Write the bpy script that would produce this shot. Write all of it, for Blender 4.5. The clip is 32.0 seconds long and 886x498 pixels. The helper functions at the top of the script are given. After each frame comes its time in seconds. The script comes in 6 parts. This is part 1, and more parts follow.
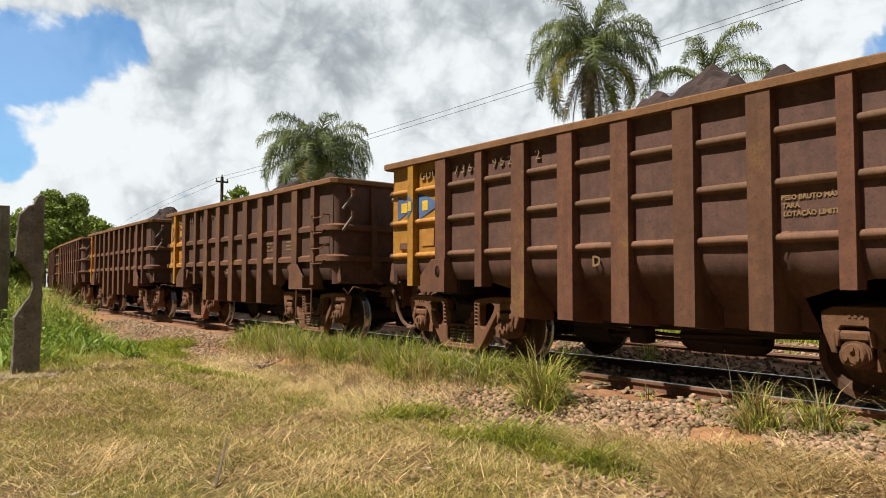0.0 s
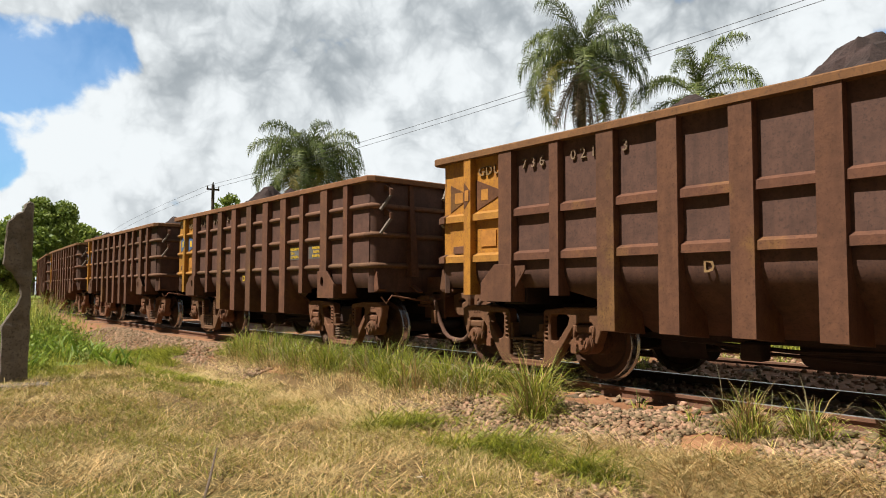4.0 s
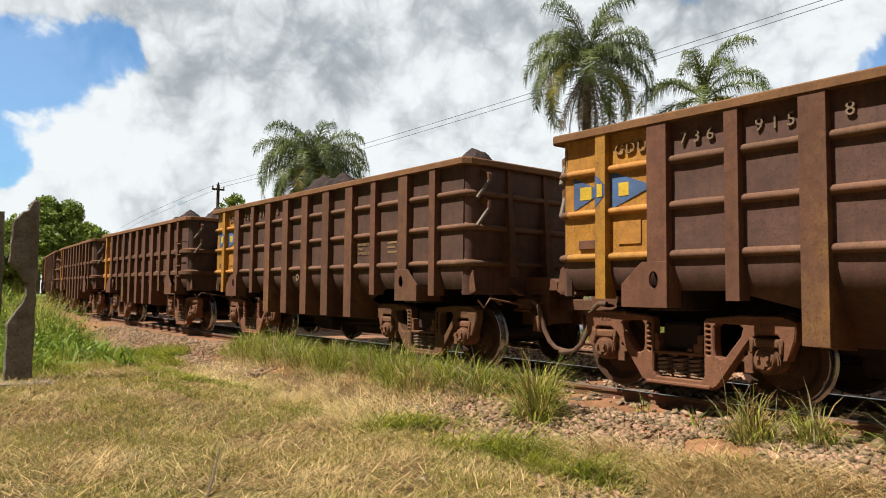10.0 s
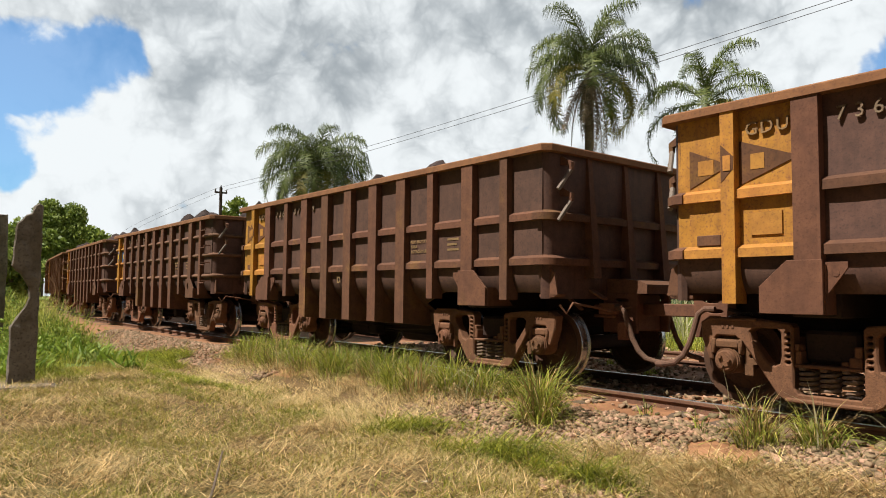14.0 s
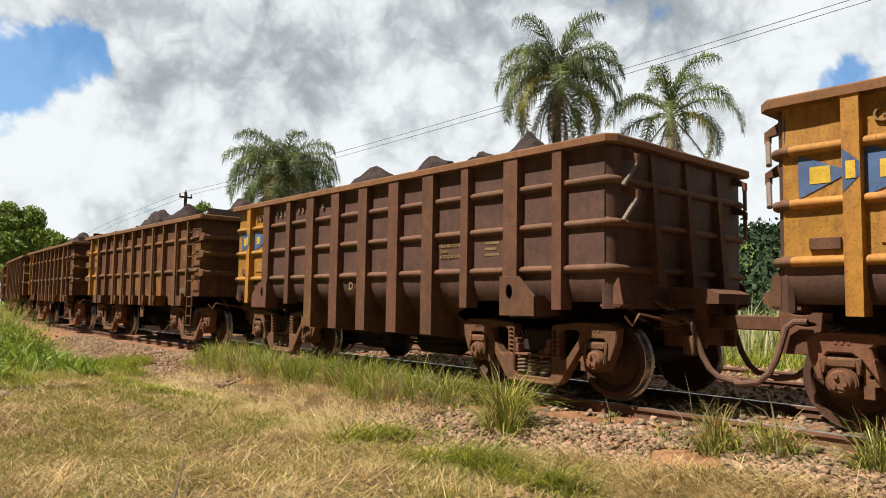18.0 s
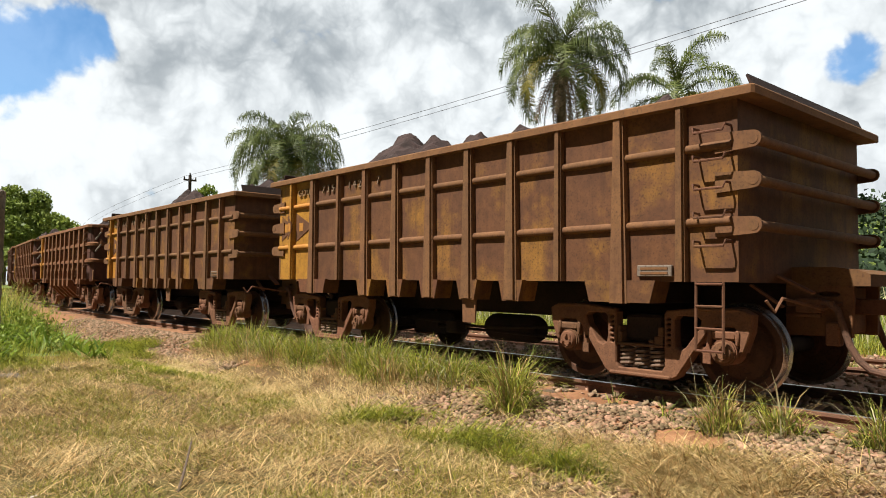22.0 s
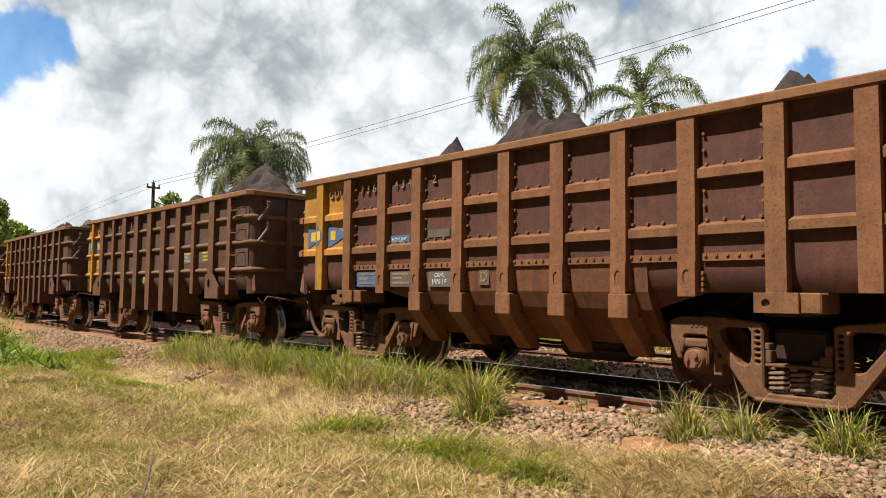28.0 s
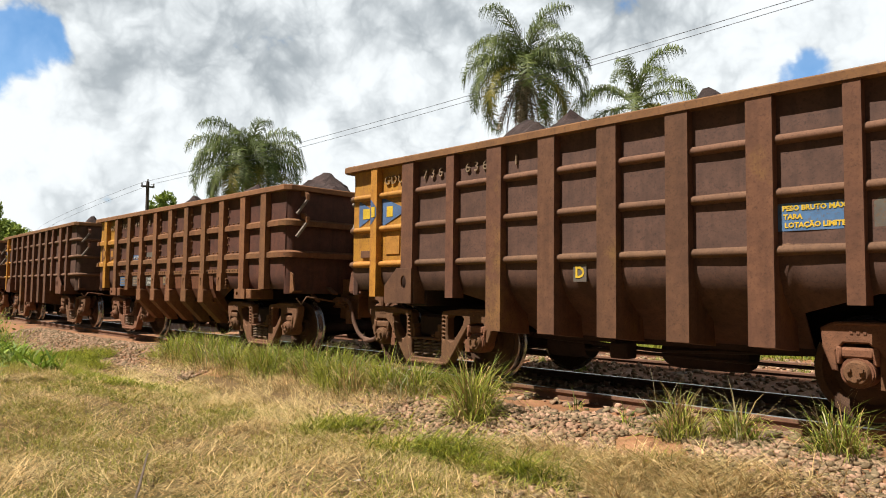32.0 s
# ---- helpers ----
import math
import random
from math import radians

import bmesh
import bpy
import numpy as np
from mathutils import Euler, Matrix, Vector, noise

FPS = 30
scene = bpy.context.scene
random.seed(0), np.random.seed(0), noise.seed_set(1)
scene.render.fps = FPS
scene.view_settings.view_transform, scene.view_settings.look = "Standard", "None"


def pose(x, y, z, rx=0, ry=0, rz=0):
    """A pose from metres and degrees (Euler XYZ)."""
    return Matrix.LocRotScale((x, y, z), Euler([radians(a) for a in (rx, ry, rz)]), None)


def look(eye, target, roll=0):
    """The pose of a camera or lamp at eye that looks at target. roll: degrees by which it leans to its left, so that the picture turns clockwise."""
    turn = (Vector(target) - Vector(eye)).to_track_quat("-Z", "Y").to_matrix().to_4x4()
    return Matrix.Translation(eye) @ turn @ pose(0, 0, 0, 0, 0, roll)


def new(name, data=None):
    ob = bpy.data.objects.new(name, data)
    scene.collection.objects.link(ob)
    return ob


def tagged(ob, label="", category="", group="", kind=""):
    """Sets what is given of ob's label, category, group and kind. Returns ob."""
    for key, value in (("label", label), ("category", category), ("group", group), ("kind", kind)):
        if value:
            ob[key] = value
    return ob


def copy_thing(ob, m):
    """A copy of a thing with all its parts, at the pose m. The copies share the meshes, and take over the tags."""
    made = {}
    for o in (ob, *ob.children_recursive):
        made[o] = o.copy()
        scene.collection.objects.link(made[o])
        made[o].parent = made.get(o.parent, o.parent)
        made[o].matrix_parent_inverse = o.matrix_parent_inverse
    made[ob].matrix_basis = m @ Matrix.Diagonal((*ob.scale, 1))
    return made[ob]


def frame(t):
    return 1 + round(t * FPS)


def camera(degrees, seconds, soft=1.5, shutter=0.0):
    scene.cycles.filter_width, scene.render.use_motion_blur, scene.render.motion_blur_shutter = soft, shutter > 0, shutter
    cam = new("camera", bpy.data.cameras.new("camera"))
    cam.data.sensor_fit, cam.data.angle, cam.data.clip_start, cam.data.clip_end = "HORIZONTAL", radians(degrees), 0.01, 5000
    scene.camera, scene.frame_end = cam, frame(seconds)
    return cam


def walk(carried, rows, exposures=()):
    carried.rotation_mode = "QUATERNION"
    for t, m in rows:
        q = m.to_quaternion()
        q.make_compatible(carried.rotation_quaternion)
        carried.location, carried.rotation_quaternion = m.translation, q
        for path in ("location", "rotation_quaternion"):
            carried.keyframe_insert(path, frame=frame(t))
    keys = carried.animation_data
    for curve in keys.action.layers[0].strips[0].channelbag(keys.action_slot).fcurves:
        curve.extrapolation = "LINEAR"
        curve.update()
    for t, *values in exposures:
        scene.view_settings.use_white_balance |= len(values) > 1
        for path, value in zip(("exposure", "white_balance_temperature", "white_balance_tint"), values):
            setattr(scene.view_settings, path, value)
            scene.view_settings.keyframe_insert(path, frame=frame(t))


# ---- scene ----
from mathutils.geometry import tessellate_polygon

SKY_GAP, SKY_GAP_E, SKY_GAP_B, SKY_GAP_C = (-0.957, 0.140, 0.255), (-0.931, 0.216, 0.288), (-0.977, 0.120, 0.173), (-0.304, 0.912, 0.277)
SKY_HEAP, SKY_HEAP_W, SKY_TOP = (-0.952, 0.237, 0.196), (-0.967, 0.172, 0.187), (-0.925, 0.14, 0.352)
SKY_GREY, SKY_GREY_E, SKY_GREY_C = (-0.902, 0.317, 0.294), (-0.841, 0.438, 0.319), (-0.67, 0.639, 0.388)

# ---- camera and its walk ----
EYE = (0.0, 0.0, 1.085)
TURNS = [
    (0.0, 51.24, 3.12, 0.22),
    (0.5, 50.96, 2.97, 0.35),
    (1.0, 50.86, 3.25, 0.48),
    (1.5, 50.49, 3.13, 0.46),
    (2.0, 50.46, 3.73, 0.25),
    (2.5, 50.51, 3.94, -0.12),
    (3.0, 50.82, 3.87, -0.15),
    (3.5, 50.70, 3.68, 0.07),
    (5.5, 50.35, 4.05, 0.39),
    (6.0, 50.84, 4.17, 0.33),
    (6.5, 50.75, 3.99, 0.18),
    (7.0, 50.78, 4.05, 0.17),
    (7.5, 51.08, 4.14, 0.20),
    (8.0, 51.27, 4.09, 0.02),
    (8.5, 50.92, 3.72, -0.05),
    (9.0, 50.79, 3.39, 0.25),
    (9.5, 50.81, 3.63, 0.12),
    (10.0, 50.87, 3.89, -0.24),
    (10.5, 50.69, 4.34, -0.20),
    (11.0, 50.90, 4.33, -0.23),
    (11.5, 50.79, 4.34, 0.04),
    (12.0, 50.87, 4.29, 0.00),
    (12.5, 51.17, 4.31, -0.30),
    (13.0, 51.22, 4.29, -0.41),
    (13.5, 51.13, 4.21, -0.19),
    (15.5, 50.58, 3.82, -0.67),
    (16.0, 49.96, 3.81, -0.56),
    (16.5, 49.64, 3.88, -0.65),
    (17.0, 48.90, 4.34, -0.61),
    (17.5, 48.02, 4.80, -0.88),
    (18.0, 48.43, 4.76, -0.54),
    (18.5, 49.95, 4.27, 0.19),
    (19.0, 49.43, 3.16, -0.01),
    (19.5, 49.22, 3.20, 0.14),
    (20.0, 49.22, 3.29, -0.10),
    (20.5, 49.34, 3.63, 0.00),
    (21.0, 49.58, 3.90, -0.16),
    (21.5, 49.58, 3.72, -0.50),
    (22.0, 48.81, 3.30, -0.36),
    (22.5, 47.84, 3.16, -0.46),
    (23.0, 47.78, 2.78, -0.55),
    (23.5, 47.53, 2.98, -0.79),
    (24.0, 47.37, 3.18, -0.82),
    (24.5, 47.40, 3.40, -0.70),
    (25.0, 47.16, 3.29, -0.90),
    (25.5, 46.58, 3.36, -0.79),
    (27.5, 45.97, 3.79, -0.51),
    (28.0, 46.21, 4.00, -0.20),
    (28.5, 46.13, 3.79, -0.15),
    (29.0, 45.93, 4.00, -0.28),
    (29.5, 45.27, 3.76, -0.33),
    (30.0, 44.70, 4.15, -0.43),
    (30.5, 44.48, 4.20, -0.22),
    (31.0, 45.15, 4.13, -0.35),
    (31.5, 45.76, 3.95, 0.01),
    (32.0, 45.81, 3.98, -0.28),
]
cam = camera(64.0, 32.0, soft=1.0)
walk(cam, [(t, pose(*EYE, 90 + pitch, roll, yaw)) for t, yaw, pitch, roll in TURNS],
     exposures=[(0.0, 0.0), (18.0, 0.0), (20.0, 0.13), (32.0, 0.13)])

# ---- world, sun ----
SUN_EL, SUN_X, SUN_Y = 57.0, -0.30, -0.95
world = bpy.data.worlds.new("sky")
scene.world = world
world.use_nodes = True
wt = world.node_tree


def wnode(kind, **sets):
    n = wt.nodes.new(kind)
    for k, v in sets.items():
        n.inputs[k].default_value = v
    return n


def wmath(op, a, b=None, clamp=False):
    n = wt.nodes.new("ShaderNodeMath")
    n.operation, n.use_clamp = op, clamp
    for k, v in enumerate((a, b)):
        if v is None:
            continue
        if isinstance(v, (int, float)):
            n.inputs[k].default_value = v
        else:
            wt.links.new(v, n.inputs[k])
    return n.outputs[0]


def wmix(fac, a, b):
    n = wt.nodes.new("ShaderNodeMix")
    n.data_type = "RGBA"
    for k, v in ((0, fac), (6, a), (7, b)):
        if isinstance(v, (int, float)):
            n.inputs[k].default_value = v
        elif isinstance(v, tuple):
            n.inputs[k].default_value = (*v, 1)
        else:
            wt.links.new(v, n.inputs[k])
    return n.outputs[2]


def smooth(x, lo, hi):
    n = wt.nodes.new("ShaderNodeMapRange")
    n.interpolation_type = "SMOOTHSTEP"
    wt.links.new(x, n.inputs[0])
    n.inputs[1].default_value, n.inputs[2].default_value = lo, hi
    return n.outputs[0]


def cloud_noise(vector, scale, detail, rough, distort=0.0):
    n = wnode("ShaderNodeTexNoise", Scale=scale, Detail=detail, Roughness=rough, Distortion=distort)
    wt.links.new(vector, n.inputs["Vector"])
    return n.outputs[0]


sky = wt.nodes.new("ShaderNodeTexSky")
sky.sky_type, sky.sun_disc = "NISHITA", False
sky.sun_elevation, sky.sun_rotation = radians(SUN_EL), math.atan2(SUN_X, SUN_Y)
coord = wt.nodes.new("ShaderNodeTexCoord").outputs["Generated"]
sep = wt.nodes.new("ShaderNodeSeparateXYZ")
wt.links.new(coord, sep.inputs[0])
raised = wt.nodes.new("ShaderNodeVectorMath")
raised.operation = "ADD"
wt.links.new(coord, raised.inputs[0])
raised.inputs[1].default_value = (-0.004, -0.008, 0.022)
puff = cloud_noise(coord, 6.0, 10, 0.53, 0.2)
puff_up = cloud_noise(raised.outputs[0], 6.0, 10, 0.53, 0.2)
edge = cloud_noise(coord, 13.0, 12, 0.58, 0.3)
soft_puff = cloud_noise(coord, 4.2, 4, 0.5, 0.0)
# rounded billows: cells pushed about by noise
stir = wt.nodes.new("ShaderNodeTexNoise")
stir.inputs["Scale"].default_value, stir.inputs["Detail"].default_value = 9.0, 6.0
wt.links.new(coord, stir.inputs["Vector"])
swirl = wt.nodes.new("ShaderNodeVectorMath")
swirl.operation = "MULTIPLY_ADD"
wt.links.new(stir.outputs["Color"], swirl.inputs[0])
swirl.inputs[1].default_value = (0.10, 0.10, 0.10)
wt.links.new(coord, swirl.inputs[2])
cells = wt.nodes.new("ShaderNodeTexVoronoi")
cells.feature = "SMOOTH_F1"
for key, value in (("Scale", 13.0), ("Detail", 3.0), ("Roughness", 0.55), ("Lacunarity", 2.2), ("Smoothness", 0.35)):
    cells.inputs[key].default_value = value
wt.links.new(swirl.outputs[0], cells.inputs["Vector"])
billow = wmath("SUBTRACT", 0.62, cells.outputs["Distance"])


def lobe(x, y, z, near, far):
    n = wt.nodes.new("ShaderNodeVectorMath")
    n.operation = "DOT_PRODUCT"
    d = Vector((x, y, z)).normalized()
    wt.links.new(coord, n.inputs[0])
    n.inputs[1].default_value = d
    return smooth(n.outputs["Value"], math.cos(radians(far)), math.cos(radians(near)))


# a clear opening low in the west, with heaped clouds in front of it
gap = wmath("MAXIMUM", wmath("MAXIMUM", lobe(*SKY_GAP, 0.5, 6.8), wmath("MULTIPLY", lobe(*SKY_GAP_E, 0.5, 4), 0.85)),
            wmath("MAXIMUM", lobe(*SKY_GAP_B, 0.5, 3.2), wmath("MULTIPLY", lobe(*SKY_GAP_C, 0.2, 2.6), 0.75)))
heap = wmath("MAXIMUM", wmath("MAXIMUM", lobe(*SKY_HEAP, 1, 6), lobe(*SKY_HEAP_W, 0.5, 4)), wmath("MULTIPLY", lobe(*SKY_TOP, 0.5, 4), 0.7))
cover = wmath("ADD", wmath("MULTIPLY", wmath("SUBTRACT", puff, 0.5), 2.4), wmath("MULTIPLY", wmath("SUBTRACT", edge, 0.5), 1.7))
cover = wmath("ADD", cover, wmath("MULTIPLY", billow, 0.9))
cover = wmath("ADD", wmath("SUBTRACT", wmath("ADD", cover, 1.42), wmath("MULTIPLY", gap, 1.75)), wmath("MULTIPLY", heap, 0.85))
mask = smooth(cover, -0.2, 0.5)
# a thin veil over the clear part
mask = wmath("ADD", wmath("MULTIPLY", mask, 0.80), 0.20)
# heaped tops catch the sun, their undersides are grey
relief = wmath("MULTIPLY", wmath("SUBTRACT", puff, puff_up), 1.5)
tone = wmath("ADD", wmath("ADD", relief, wmath("MULTIPLY", billow, 1.0)), wmath("MULTIPLY", wmath("SUBTRACT", soft_puff, 0.5), 2.3))
tone = wmath("ADD", wmath("ADD", tone, 1.04), wmath("MULTIPLY", heap, 0.3))
dull = wmath("MAXIMUM", wmath("MAXIMUM", lobe(*SKY_GREY, 1.5, 9), lobe(*SKY_GREY_E, 1, 8)), wmath("MULTIPLY", lobe(*SKY_GREY_C, 1, 8), 0.75))
tone = wmath("SUBTRACT", tone, wmath("MULTIPLY", dull, 0.36))
grey = wmath("SUBTRACT", 1.0, smooth(tone, -0.45, 0.95))
white = wmix(grey, (0.90, 0.945, 0.965), (0.37, 0.413, 0.445))
# unseen clouds overhead and towards the sun are darkened to weaken the fill light
over = wmath("MAXIMUM", smooth(sep.outputs[2], 0.36, 0.75), smooth(wmath("MULTIPLY", sep.outputs[1], -1.0), 0.0, 0.5))
white = wmix(over, white, wmix(grey, (0.115, 0.125, 0.145), (0.065, 0.073, 0.088)))
deep = wt.nodes.new("ShaderNodeMix")
deep.data_type, deep.blend_type = "RGBA", "MULTIPLY"
deep.inputs[0].default_value = 1.0
wt.links.new(sky.outputs[0], deep.inputs[6])
deep.inputs[7].default_value = (0.056, 0.120, 0.165, 1)
final = wmix(mask, deep.outputs[2], white)
wt.links.new(final, wt.nodes["Background"].inputs[0])
wt.nodes["Background"].inputs[1].default_value = 1.0

sun = new("sun", bpy.data.lights.new("sun", "SUN"))
sun.data.energy, sun.data.angle, sun.data.color = 9.0, radians(0.53), (1, 0.955, 0.88)
sun.matrix_world = look((0, 0, 30), (-SUN_X * 10, -SUN_Y * 10, 30 - 10 * math.tan(radians(SUN_EL))))

# ---- the line of the railway ----
GRADE, CENTRE, PITCH, SPEED, FIRST = -0.0099, 7.55, 10.27, 5.471, 83.12
RAIL_UP = 0.055


def bend(s):
    return 0.00236 * min(s + 17.3, 0.0) ** 2


def rail_z(s):
    return GRADE * s


def ease(a, b, x):
    t = min(max((x - a) / (b - a), 0.0), 1.0)
    return t * t * (3 - 2 * t)


def ground_z(s, y):
    v, r = y - bend(s), rail_z(max(min(s, 60.0), -130.0))
    bump = 0.018 * noise.noise((s * 1.7, y * 1.7, 3.0)) + 0.03 * noise.noise((s * 0.5, y * 0.5, 7.0))
    if v >= 14.6:
        h = r - 0.125 - 0.175 * ease(14.6, 16, v) + ease(150, 330, y) * (30.0 + 9 * noise.noise((s * 0.006, y * 0.004, 1.0)))
    elif v >= 4.5:
        h = r - 0.42 + 0.30 * ease(4.5, 6.1, v)
    else:
        h = r - 0.42 + 0.24 * ease(-7, -11, s) * ease(4.6, 3.0, v) + 0.45 * ease(-14, -20, s) * ease(4.6, 3.2, v)
    return h + bump * (0.35 if 5.9 < v < 14.4 else 1.0)


# ---- materials ----
def surface(name, cols, rough=0.85, metal=0.0, scale=2.2, fine=45.0, streak=0.0, bump=0.25, local=True, vary=0.12, island=0.0,
            patch=None, patch_at=0.62, thin=0.0):
    """A weathered surface: two tones in broad patches, a third in fine specks and streaks, and relief."""
    m = bpy.data.materials.new(name)
    m.use_nodes = True
    t = m.node_tree
    b = t.nodes["Principled BSDF"]
    b.inputs["Roughness"].default_value, b.inputs["Metallic"].default_value = rough, metal
    b.inputs["Specular IOR Level"].default_value = 0.3
    tc = t.nodes.new("ShaderNodeTexCoord").outputs["Object"] if local else t.nodes.new("ShaderNodeNewGeometry").outputs["Position"]

    def noisy(sc, det, stretch=None, ro=0.6):
        n = t.nodes.new("ShaderNodeTexNoise")
        n.inputs["Scale"].default_value, n.inputs["Detail"].default_value, n.inputs["Roughness"].default_value = sc, det, ro
        src = tc
        if stretch:
            mp = t.nodes.new("ShaderNodeMapping")
            mp.inputs["Scale"].default_value = stretch
            t.links.new(tc, mp.inputs[0])
            src = mp.outputs[0]
        t.links.new(src, n.inputs["Vector"])
        return n.outputs[0]

    def mapped(x, lo, hi, a=0.0, c=1.0):
        n = t.nodes.new("ShaderNodeMapRange")
        t.links.new(x, n.inputs[0])
        for k, v in enumerate((lo, hi, a, c)):
            n.inputs[k + 1].default_value = v
        return n.outputs[0]

    def mixed(fac, a, c, blend="MIX"):
        n = t.nodes.new("ShaderNodeMix")
        n.data_type, n.blend_type = "RGBA", blend
        for k, v in ((0, fac), (6, a), (7, c)):
            if isinstance(v, float):
                n.inputs[k].default_value = v
            elif isinstance(v, tuple):
                n.inputs[k].default_value = (*v, 1)
            else:
                t.links.new(v, n.inputs[k])
        return n.outputs[2]

    broad, speck = noisy(scale, 6), noisy(fine, 4)
    col = mixed(mapped(broad, 0.36, 0.64), cols[0], cols[1])
    if patch:
        col = mixed(mapped(noisy(scale * 0.45, 5), patch_at - 0.08, patch_at + 0.05), col, patch)
    if len(cols) > 2:
        col = mixed(mapped(speck, 0.52, 0.72), col, cols[2])
        if streak:
            col = mixed(mapped(noisy(1.0, 5, (9.0, 9.0, 0.55)), 0.5, 0.7, 0.0, streak), col, cols[2])
    val = mapped(noisy(fine * 0.22, 5), 0.3, 0.7, 0.82, 1.18)
    cb = t.nodes.new("ShaderNodeCombineColor")
    for k in range(3):
        t.links.new(val, cb.inputs[k])
    col = mixed(1.0, col, cb.outputs[0], "MULTIPLY")
    for amount, out in ((vary, t.nodes.new("ShaderNodeObjectInfo").outputs["Random"]),
                        (island, t.nodes.new("ShaderNodeNewGeometry").outputs["Random Per Island"])):
        if amount:
            hs = t.nodes.new("ShaderNodeHueSaturation")
            t.links.new(col, hs.inputs["Color"])
            t.links.new(mapped(out, 0, 1, 1 - amount, 1 + amount), hs.inputs["Value"])
            t.links.new(mapped(out, 0, 1, 0.5 + amount * 0.035, 0.5 - amount * 0.035), hs.inputs["Hue"])
            col = hs.outputs[0]
    t.links.new(col, b.inputs["Base Color"])
    if bump:
        bp = t.nodes.new("ShaderNodeBump")
        bp.inputs["Strength"].default_value, bp.inputs["Distance"].default_value = bump, 0.01
        mx = t.nodes.new("ShaderNodeMath")
        t.links.new(speck, mx.inputs[0])
        t.links.new(broad, mx.inputs[1])
        t.links.new(mx.outputs[0], bp.inputs["Height"])
        t.links.new(bp.outputs[0], b.inputs["Normal"])
    if thin:
        tr = t.nodes.new("ShaderNodeBsdfTranslucent")
        t.links.new(col, tr.inputs[0])
        ms = t.nodes.new("ShaderNodeMixShader")
        ms.inputs[0].default_value = thin
        t.links.new(b.outputs[0], ms.inputs[1])
        t.links.new(tr.outputs[0], ms.inputs[2])
        t.links.new(ms.outputs[0], t.nodes["Material Output"].inputs[0])
    return m


PLATE = surface("brown wagon plate", ((0.069, 0.034, 0.023), (0.093, 0.045, 0.030), (0.046, 0.024, 0.017)), 0.75, streak=0.55, bump=0.12)
POST = surface("dusty brown steel", ((0.091, 0.039, 0.021), (0.118, 0.051, 0.025), (0.066, 0.028, 0.015)), 0.85, streak=0.5, bump=0.15,
               patch=(0.170, 0.085, 0.024), patch_at=0.66)
RIB = surface("dusty rib steel", ((0.114, 0.057, 0.032), (0.137, 0.069, 0.037), (0.079, 0.037, 0.021)), 0.85, bump=0.15)
RIM = surface("orange dust on steel", ((0.152, 0.068, 0.029), (0.182, 0.085, 0.034), (0.097, 0.045, 0.026)), 0.9, fine=30, bump=0.25)
PLATE_C = surface("ochre rusted plate", ((0.086, 0.035, 0.015), (0.114, 0.046, 0.017), (0.057, 0.023, 0.011)), 0.8, streak=0.6, bump=0.12,
                  patch=(0.206, 0.095, 0.016), patch_at=0.60)
POST_C = surface("ochre rusted steel", ((0.117, 0.054, 0.023), (0.151, 0.071, 0.026), (0.079, 0.036, 0.017)), 0.85, streak=0.5, bump=0.15)
PLATE_D = surface("red rusted plate", ((0.090, 0.033, 0.014), (0.124, 0.045, 0.017), (0.052, 0.021, 0.011)), 0.8, streak=0.7, bump=0.15)
PLATE_D2 = surface("dark rusted plate", ((0.054, 0.022, 0.014), (0.083, 0.030, 0.017), (0.032, 0.016, 0.011)), 0.8, streak=0.6, bump=0.15)
POST_D = surface("orange rusted steel", ((0.133, 0.054, 0.021), (0.169, 0.074, 0.028), (0.077, 0.032, 0.017)), 0.85, streak=0.5, bump=0.2)
YELLOW = surface("worn yellow paint", ((0.303, 0.135, 0.017), (0.346, 0.164, 0.022), (0.156, 0.061, 0.024)), 0.6, streak=0.6, bump=0.08,
                 patch=(0.227, 0.093, 0.024), patch_at=0.66)
YELLOW_TAN = surface("faded ochre paint", ((0.330, 0.141, 0.025), (0.370, 0.166, 0.028), (0.218, 0.086, 0.022)), 0.7, streak=0.4, bump=0.08)
SPRING = surface("dusty spring steel", ((0.150, 0.095, 0.062), (0.190, 0.125, 0.085), (0.080, 0.042, 0.025)), 0.7, bump=0.1)
# base colour taken near black to carry the shade beneath the wagons
UNDER = surface("shade-dark underframe steel", ((0.020, 0.011, 0.008), (0.033, 0.017, 0.012), (0.013, 0.008, 0.006)), 0.9)
CAST = surface("rusty cast steel", ((0.115, 0.051, 0.025), (0.152, 0.069, 0.033), (0.064, 0.029, 0.014)), 0.85, fine=70, bump=0.4, vary=0.2)
WHEEL = surface("rusted wheel steel", ((0.057, 0.025, 0.013), (0.076, 0.036, 0.019), (0.030, 0.015, 0.010)), 0.8)
TREAD = surface("polished wheel tread", ((0.336, 0.328, 0.320), (0.416, 0.408, 0.400)), 0.25, 0.9, bump=0.03)
RUBBER = surface("dusty rubber hose", ((0.101, 0.054, 0.035), (0.130, 0.068, 0.043), (0.050, 0.029, 0.022)), 0.9)
ORE = surface("damp iron ore", ((0.031, 0.021, 0.018), (0.050, 0.031, 0.027), (0.020, 0.013, 0.013)), 0.95, scale=3.5, fine=38, bump=0.9)
BLUE = surface("worn blue paint", ((0.040, 0.079, 0.173), (0.054, 0.101, 0.209), (0.072, 0.061, 0.054)), 0.7, streak=0.3, bump=0.05)
SLATE = surface("faded grey paint", ((0.072, 0.058, 0.054), (0.094, 0.083, 0.061), (0.115, 0.061, 0.029)), 0.8, bump=0.05)
BRIGHT = surface("stencil yellow", ((0.475, 0.302, 0.022), (0.518, 0.338, 0.029), (0.288, 0.158, 0.036)), 0.6, bump=0.03)
